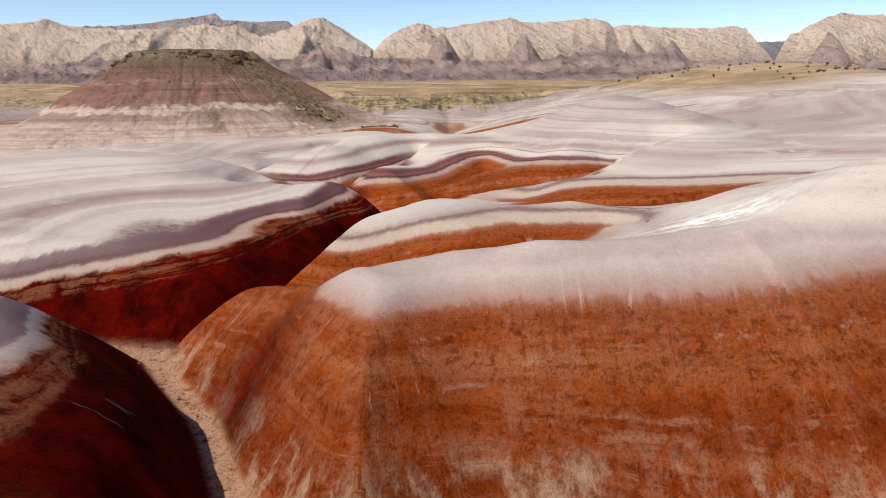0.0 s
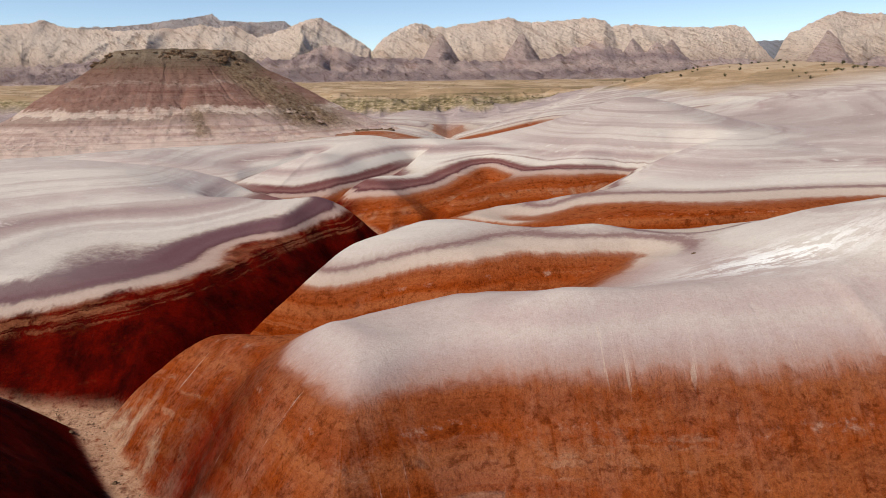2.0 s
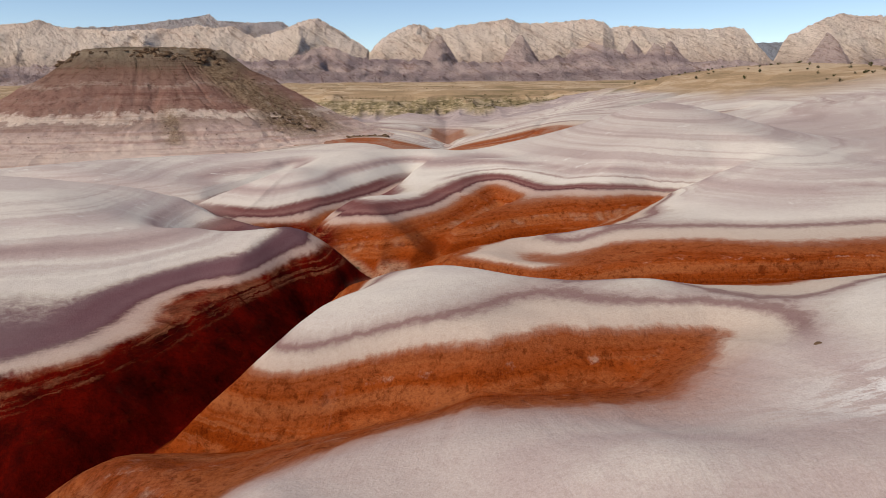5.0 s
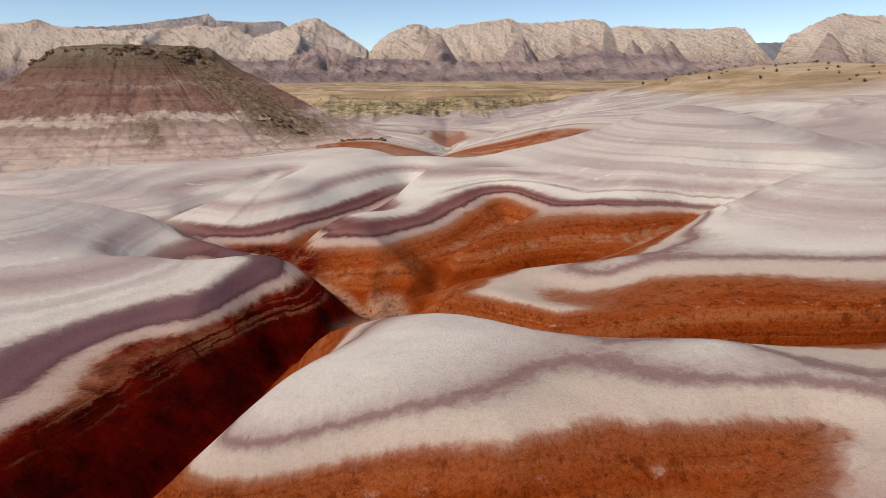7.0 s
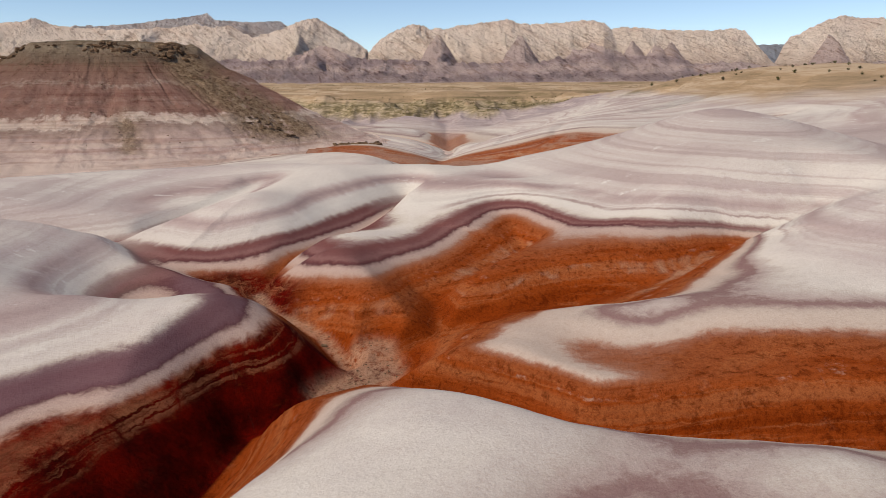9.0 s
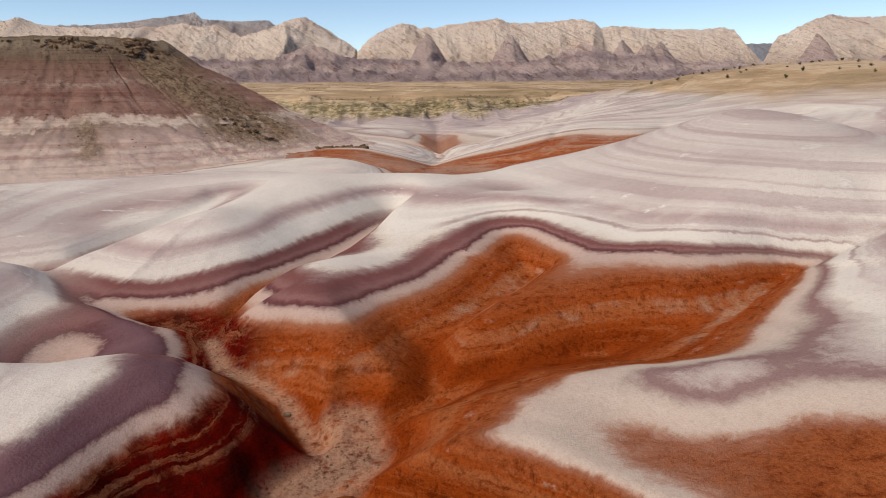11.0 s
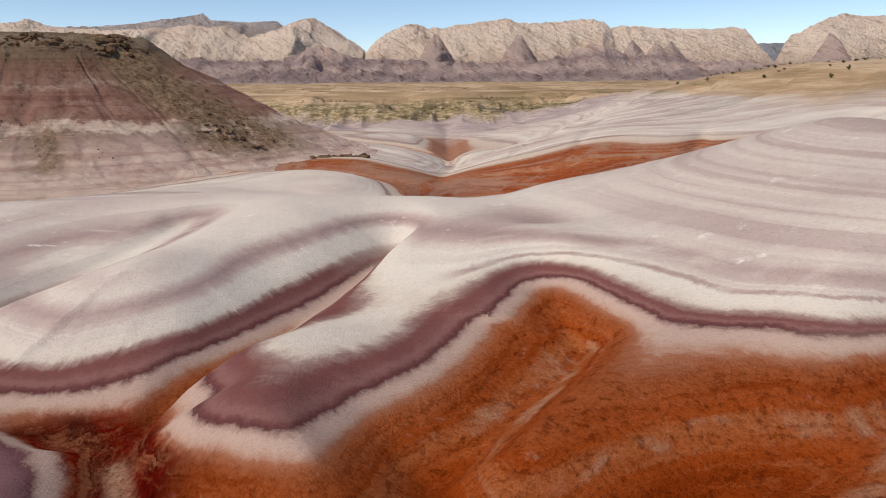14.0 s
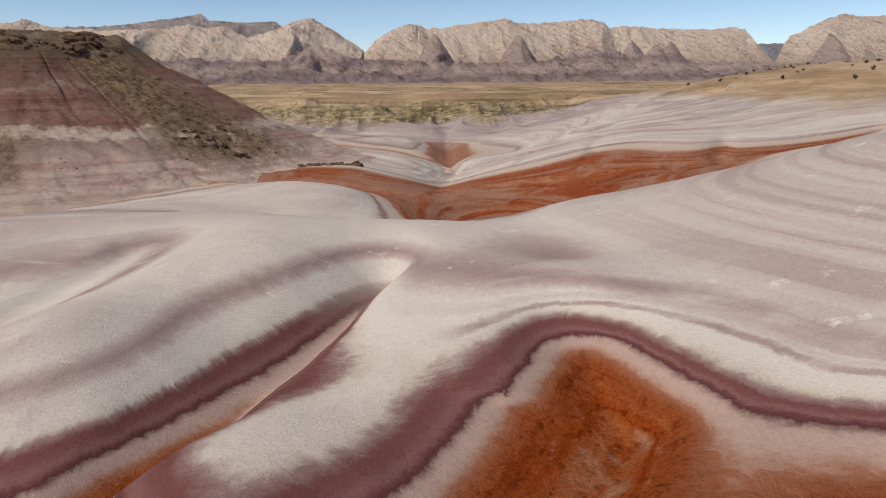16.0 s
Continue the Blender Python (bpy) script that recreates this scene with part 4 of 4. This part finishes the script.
# ---- the ground ----
gx, gy = np.meshgrid(graded(-34, 34, 0.25, -3600, 3600, 1.035), graded(22, 112, 0.25, -60, 3000, 1.012))
gz, g_along, g_bed, g_bluff, g_lilac, g_clear = relief(gx, gy)
g_slope = np.clip(np.hypot(np.gradient(gz, gy[:, 0], axis=0), np.gradient(gz, gx[0], axis=1)), 0, 1)
tan_cap = step(13.4, 16.4, gz + 2.2 * fractal(gx / 14, gy / 14, 4, 81)) * step(20, 50, gx) * step(150, 190, gy)
ground = sheet("ground", gx, gy, gz, CLAY, (("strata", (gz - red_top(gx, gy)) * bed_scale(gx, gy)), ("along", g_along), ("clear", g_clear), ("slope", g_slope), ("bed", g_bed), ("plum", plum_field(gx, gy)), ("maroon_shade", maroon_shade_field(gx, gy)), ("salt", salt_field(gx, gy)), ("lilac", g_lilac), ("pale", pale_field(gx, gy)), ("mauve", mauve_field(gx, gy)), ("plain", np.maximum(g_bluff, tan_cap))))
tagged(ground, "banded white, mauve and red bentonite clay badlands cut by dry washes", "badlands", kind="structure")

# ---- the butte ----
ba, br = np.meshgrid(np.linspace(0, 2 * np.pi, 900), np.linspace(0, 1, 230) ** 0.8 * 70)
bx, by, bz, b_rubble = butte_relief(ba, br)
butte = sheet("butte", bx, by, bz, BUTTE, (("rubble", b_rubble), ("round", ba)))
tagged(butte, "grey-capped clay butte with brick-red beds and a white band", "butte", kind="structure")


# ---- the reef on the skyline ----
def reef(name, nodes, y0, depth, width, seed, material, label, nx=760, ny=170, base=8, sharp=1.0, craggy=1.0, rough=1.0):
    """A range whose crest follows the nodes (x, height); spurs and gullies run down to its foot at y0."""
    xs, zs = zip(*nodes)
    mx, f = np.meshgrid(np.linspace(xs[0], xs[-1], nx), np.linspace(0, 1.25, ny))
    up = np.clip(f, 0, 1)
    ease = np.interp(mx, xs, zs) + craggy * rough * (6 * fractal(mx / 26, 0 * mx, 3, seed + 1) + 5 * fractal(mx / 7, f * 14, 2, seed + 7))
    bend = mx + 0.5 * width * (fractal(mx / (2 * width), f * 1.3, 3, seed + 2))
    spur = np.abs(value(bend / width, 0.35 * f, seed + 3)) ** 0.8
    spur2 = np.abs(value(bend / (width * 0.33), 0.8 * f + 4, seed + 4))
    p = 0.5 + sharp * (1.5 * spur + 0.5 * spur2)
    body = up**p
    crag = craggy * (0.075 * (ridged(mx / (width * 0.28), f * 6, 5, seed + 5) - 0.6) + 0.04 * (ridged(mx / (width * 0.07), f * 20, 4, seed + 6) - 0.6))
    mz = base + np.maximum(ease - base, 2) * (body + crag * 4 * up * (1 - up))
    mz = np.where(f > 1, mz - (f - 1) * 4 * np.maximum(ease - base, 2), mz)
    mz = np.where(f < 0.001, -15, mz)
    ob = sheet(name, mx, y0 + depth * f + 0.16 * depth * fractal(mx / width, f, 3, seed + 8), mz, material)
    return tagged(ob, label, "mountain", kind="structure")


reef("caprock_ridge", [(-1500, 180), (-1442, 244), (-1424, 249), (-1398, 244), (-1364, 251), (-1350, 244), (-1243, 249), (-1132, 257), (-1020, 268), (-952, 278), (-918, 286), (-891, 292), (-868, 278), (-852, 262), (-799, 261), (-710, 257), (-643, 259), (-603, 263), (-586, 249), (-556, 229), (-520, 150)], 2560, 260, 150, 301, CAPROCK, "grey bedded caprock ridge rising behind pale slickrock", sharp=0.6, rough=0.45)
reef("slickrock_reef", [(-3200, 190), (-2300, 225), (-1700, 238), (-1584, 244), (-1522, 248), (-1489, 261), (-1459, 253), (-1420, 237), (-1359, 229), (-1277, 224), (-1174, 216), (-1069, 221), (-963, 228), (-900, 238), (-858, 233), (-817, 223), (-774, 237), (-744, 223), (-714, 208), (-673, 190), (-641, 198), (-599, 201), (-545, 221), (-491, 243), (-458, 255), (-431, 257), (-406, 247), (-376, 230), (-335, 204), (-304, 183), (-273, 165), (-242, 140), (-222, 90)], 2330, 330, 190, 311, RIM, "cream jointed slickrock reef with pointed domes and shaded gullies", rough=0.5, sharp=0.55, craggy=1.35)
reef("slickrock_reef", [(-262, 70), (-240, 126), (-220, 150), (-187, 179), (-144, 205), (-112, 219), (-80, 229), (-48, 233), (-27, 230), (5, 219), (55, 219), (89, 223), (153, 233), (196, 240), (238, 242), (291, 247), (323, 238), (376, 231), (430, 233), (494, 236), (557, 240), (621, 242), (654, 231), (683, 213), (709, 213), (729, 222), (794, 218), (880, 211), (967, 207), (1031, 206), (1096, 208), (1149, 214), (1208, 210), (1219, 188), (1242, 158), (1267, 120), (1284, 80)], 2330, 330, 170, 331, RIM, "cream jointed slickrock reef with a flat broken crest", rough=0.5, sharp=0.55, craggy=1.35)
reef("slickrock_reef", [(1320, 60), (1341, 105), (1358, 147), (1367, 164), (1380, 184), (1412, 191), (1441, 215), (1472, 228), (1503, 243), (1544, 252), (1565, 260), (1609, 257), (1653, 251), (1696, 248), (1733, 250), (1900, 262), (2400, 240), (3200, 220)], 2330, 330, 180, 351, RIM, "cream jointed slickrock reef stepping up to a blocky crest", rough=0.5, sharp=0.55, craggy=1.35)
reef("far_mesa", [(1500, 90), (1700, 232), (2033, 242), (2141, 245), (2250, 238), (2600, 235), (2800, 90)], 4150, 200, 300, 371, HAZE, "mesa far off in the gap of the reef, blue-grey with painted haze", nx=120, ny=40)
reef("shale_hills", [(-3000, 60), (-1500, 66), (-1289, 73), (-1119, 85), (-950, 90), (-696, 92), (-578, 87), (-441, 94), (-385, 108), (-363, 128), (-329, 135), (-295, 118), (-237, 95), (-100, 89), (2, 80), (123, 75), (243, 78), (347, 80), (415, 93), (449, 112), (500, 126), (552, 117), (606, 95), (657, 98), (692, 103), (762, 90), (834, 72), (938, 74), (1050, 60), (1300, 40), (1380, 70), (1500, 96), (1700, 104), (2000, 96), (3000, 90)], 1900, 240, 90, 391, FOOT, "dark purple-grey shale hills at the foot of the reef", nx=700, craggy=1.6, base=12)
reef("shale_bench", [(-2600, 44), (-700, 46), (-560, 52), (-330, 52), (-140, 46), (-60, 30), (60, 30), (300, 36), (500, 44), (800, 34), (1100, 26), (1500, 40), (2600, 44)], 1650, 120, 60, 411, FOOT, "low dark shale bench with a ragged rim", nx=700, ny=60, craggy=1.8, base=12, sharp=0.5)
for n, (px, top) in enumerate(((26, 170), (309, 168), (712, 148), (793, 141), (847, 146), (-480, 120), (1425, 172))):
    reef("flatiron", [(px - 96, 40), (px - 48, 0.68 * top), (px - 7, 1.04 * top), (px + 9, 1.0 * top), (px + 50, 0.66 * top), (px + 98, 40)], 2262 + 12 * n, 130, 80, 431 + 10 * n, FLATIRON, "dull mauve shale flatiron leaning on the pale reef", nx=80, ny=60, craggy=0.8, sharp=0.3)


# ---- rocks and scrub ----
def part(name, bm, material, parent=None, label=""):
    me = bpy.data.meshes.new(name)
    bm.to_mesh(me)
    bm.free()
    me.materials.append(material)
    ob = new(name, me)
    ob.parent = parent
    return tagged(ob, label) if label else ob


def block(seed, flat=0.7, size=1.0, detail=2):
    """An angular, weathered block that stands on z = 0."""
    rng = random.Random(seed)
    bm = bmesh.new()
    bmesh.ops.create_icosphere(bm, subdivisions=detail, radius=0.5)
    cuts = [Vector((rng.gauss(0, 1), rng.gauss(0, 1), rng.gauss(0, 0.7))).normalized() for _ in range(9)]
    for v in bm.verts:
        p = v.co.normalized()
        reach = min([0.62] + [rng_d / max(p.dot(q), 0.05) for q, rng_d in zip(cuts, (0.30, 0.36, 0.33, 0.40, 0.34, 0.38, 0.31, 0.42, 0.36))])
        n = noise.fractal(p * 3 + Vector((seed, 0, 0)), 0.8, 2.0, 3)
        v.co = p * (reach + 0.05 * n)
        v.co = Vector((v.co.x * 1.25, v.co.y, max(v.co.z, -0.22) * flat)) * size
    low = min(v.co.z for v in bm.verts)
    for v in bm.verts:
        v.co.z -= low + 0.12 * size
    return bm


def scrub(seed, leaves=110, wide=1.0, high=0.7, keep="both"):
    """A desert shrub: twigs from one root and many small leaves in ragged clumps."""
    rng = random.Random(seed)
    bm = bmesh.new()
    tips = []
    for _ in range(9):
        a, lean = rng.uniform(0, math.tau), rng.uniform(0.2, 1.1)
        tip = Vector((math.cos(a) * math.sin(lean) * wide * 0.5, math.sin(a) * math.sin(lean) * wide * 0.5, math.cos(lean) * high * rng.uniform(0.6, 1.0)))
        tips.append(tip)
        if keep == "foliage":
            continue
        w = 0.02 * wide
        base = [bm.verts.new((w, 0, -0.06)), bm.verts.new((-w, w, -0.06)), bm.verts.new((0, -w, -0.06))]
        end = bm.verts.new(tip)
        for i in range(3):
            bm.faces.new((base[i], base[(i + 1) % 3], end))
    for _ in range(0 if keep == "stems" else leaves):
        t = rng.choice(tips)
        p = t * rng.uniform(0.35, 1.1) + Vector((rng.gauss(0, 0.09), rng.gauss(0, 0.09), rng.gauss(0, 0.06))) * wide
        p.z = max(p.z, 0.02)
        u = Vector((rng.gauss(0, 1), rng.gauss(0, 1), rng.gauss(0, 1))).normalized()
        v = u.orthogonal().normalized()
        s = 0.075 * wide * rng.uniform(0.6, 1.3)
        bm.faces.new([bm.verts.new(p + q) for q in (u * s, v * s * 0.6, -u * s, -v * s * 0.6)])
    return bm


def shrub(seed):
    root = tagged(new("desert_shrub"), "low dark green desert shrub on tan soil", "shrub", group="shrubs on the tan hill")
    part("stem", scrub(seed, keep="stems"), WOOD, root, "grey woody stems")
    part("foliage", scrub(seed, 130, keep="foliage"), LEAF, root)
    return root


def on_butte(ang, rad):
    x, y, z, _ = butte_relief(np.array([[ang]]), np.array([[rad]]))
    return float(x[0, 0]), float(y[0, 0]), float(z[0, 0])


def on_ground(x, y):
    return float(relief(np.array([[x]], float), np.array([[y]], float))[0][0, 0])


rng = random.Random(7)
BLOCKS = [tagged(part("boulder", block(k, 0.75), STONE), "dark angular sandstone boulder fallen on the butte slope", "boulder", group="boulders on the butte") for k in range(6)]
spots = []
for k in range(70):  # the broken rim under the cap
    f = k / 69
    spots.append((radians(-80 + 50 * f + rng.uniform(-5, 5)), 12.4 + 2.2 * f + rng.uniform(-0.9, 0.9), rng.uniform(0.35, 1.15)))
for k in range(48):  # the dark break in the cap
    f = k / 47
    spots.append((radians(2 - 26 * f + rng.gauss(0, 4)), 9.2 + 5.5 * f + rng.uniform(-1.1, 1.1), rng.uniform(0.7, 1.9)))
for k in range(22):
    spots.append((radians(-140 + rng.uniform(-16, 16)), rng.uniform(12, 15.5), rng.uniform(0.8, 1.9)))
for k in range(12):
    spots.append((radians(rng.uniform(-130, -70)), rng.uniform(11.5, 14), rng.uniform(0.5, 1.2)))
for k in range(46):  # spilled down the rubble slope
    spots.append((radians(-18 + rng.gauss(0, 8)), rng.uniform(15, 38), rng.uniform(0.25, 0.7)))
for k in range(22):
    spots.append((radians(-22 + rng.gauss(0, 5)), rng.uniform(29, 36), rng.uniform(0.4, 1.1)))
for k, (a, r, s) in enumerate(spots):
    x, y, z = on_butte(a, r)
    m = pose(x, y, z - 0.22 * s, rng.uniform(-20, 20), rng.uniform(-20, 20), rng.uniform(0, 360)) @ Matrix.Diagonal((s * rng.uniform(1, 1.6), s, s * rng.uniform(0.6, 1), 1))
    if k < len(BLOCKS):
        BLOCKS[k].matrix_basis = m
    else:
        copy_thing(BLOCKS[k % len(BLOCKS)], pose(0, 0, 0)).matrix_basis = m

# a rim of caprock over the red bank
ledge = tagged(new("rock_ledge"), "dark broken sandstone ledge over a red clay bank", "rock ledge")
lx, ly = -14.0, 165.5
ledge.matrix_basis = pose(lx, ly, on_ground(lx, ly))
for k in range(11):
    x = -4.2 + 0.84 * k
    ob = part("block", block(40 + k % 4, 0.6, 1.0), STONE, ledge)
    ob.matrix_basis = pose(x, rng.uniform(-0.4, 0.4), on_ground(lx + x, ly) - on_ground(lx, ly) - 0.1, rng.uniform(-8, 8), rng.uniform(-8, 8), rng.uniform(-25, 25)) @ Matrix.Diagonal((1.35, 1.2, rng.uniform(1.5, 2.6), 1))

for name, label, x, y, s, mat in (("stone", "small dark stone lying on pale clay", 45.5, 121, 0.55, STONE), ("stone", "small dark stone lying on pale clay", 15.6, 47.2, 0.25, STONE), ("stone", "dark stone in the bed of a dry wash", -21.3, 43.6, 0.35, STONE),
                                   ("stone", "dark stone in the bed of a dry wash", -17.2, 39.9, 0.3, STONE), ("stone", "dark stone in the bed of a dry wash", -6.9, 79.2, 0.4, STONE)):
    ob = tagged(part(name, block(60 + int(x), 0.7, s), mat), label, "stone")
    ob.matrix_basis = pose(x, y, on_ground(x, y))

SHRUBS = [shrub(100 + k) for k in range(5)]
made = 0
while made < 90:
    x, y = rng.uniform(28, 125), rng.uniform(178, 330)
    z = on_ground(x, y)
    if z < 16.8 + rng.uniform(-0.6, 1.5):
        continue
    s = rng.uniform(0.6, 1.5)
    m = pose(x, y, z, 0, 0, rng.uniform(0, 360)) @ Matrix.Diagonal((s, s, s * rng.uniform(0.7, 1.1), 1))
    if made < len(SHRUBS):
        SHRUBS[made].matrix_basis = m
    else:
        copy_thing(SHRUBS[made % len(SHRUBS)], pose(0, 0, 0)).matrix_basis = m
    made += 1


def scatter(name, material, label, category, places, build):
    """Many small pieces that nobody would count, as one mesh."""
    verts, faces = [], []
    forms = []
    for k in range(4):
        bm = build(k)
        bm.verts.index_update()
        forms.append(([v.co.copy() for v in bm.verts], [[v.index for v in f.verts] for f in bm.faces]))
        bm.free()
    for k, (x, y, z, s, turn) in enumerate(places):
        co, fs = forms[k % 4]
        n, cs, sn = len(verts), math.cos(turn) * s, math.sin(turn) * s
        verts += [(x + cs * v.x - sn * v.y, y + sn * v.x + cs * v.y, z + s * v.z) for v in co]
        faces += [[n + i for i in f] for f in fs]
    me = bpy.data.meshes.new(name)
    me.from_pydata(verts, [], faces)
    me.materials.append(material)
    return tagged(new(name, me), label, category, kind="stuff")


def strewn(count, x0, x1, y0, y1, low, high, keep, s0, s1):
    r = np.random.RandomState(count)
    xs, ys = r.uniform(x0, x1, count), r.uniform(y0, y1, count)
    h, _, bed, bluff, _, _ = relief(xs, ys)
    ok = keep(xs, ys, h, bed, bluff) & (h > low) & (h < high)
    return [(x, y, z, s, t) for x, y, z, s, t in zip(xs[ok], ys[ok], h[ok], r.uniform(s0, s1, ok.sum()), r.uniform(0, 6.28, ok.sum()))]


clump = lambda xs, ys: fractal(xs / 14, ys / 9, 3, 501)
scatter("bluff_scrub", LEAF, "dark scrub in the gullies of tan bluffs", "scrub", strewn(15000, -110, 75, 255, 345, 5.0, 12.9, lambda x, y, h, bed, bl: (bl > 0.02) & (clump(x, y) > 0.05), 0.3, 0.85), lambda k: scrub(200 + k, 30))
scatter("plain_scrub", LEAF, "sparse low scrub over the tan plain", "scrub", strewn(5000, -260, 220, 320, 700, 11, 24, lambda x, y, h, bed, bl: clump(x / 3, y / 3) > 0.0, 0.4, 1.0), lambda k: scrub(220 + k, 26))
scatter("wash_pebbles", STONE, "small dark stones strewn in a dry wash bed", "pebbles", strewn(8000, -30, 2, 26, 90, -6, 6, lambda x, y, h, bed, bl: bed > 0.5, 0.05, 0.16), lambda k: block(80 + k, 0.7, 1.0, 1))
b_r = np.random.RandomState(5)
b_places = []
for a, r, s, t in zip(b_r.uniform(-3.1, 0.6, 420), b_r.uniform(6, 38, 420), b_r.uniform(0.12, 0.38, 420), b_r.uniform(0, 6, 420)):
    b_places.append((*on_butte(a, r), s, t))
scatter("butte_scrub", LEAF, "tiny dark scrub dotted over the butte", "scrub", b_places[:240], lambda k: scrub(240 + k, 30))
scatter("butte_gravel", STONE, "small dark rocks strewn over the butte", "gravel", b_places[240:], lambda k: block(90 + k, 0.7, 1.0, 1))
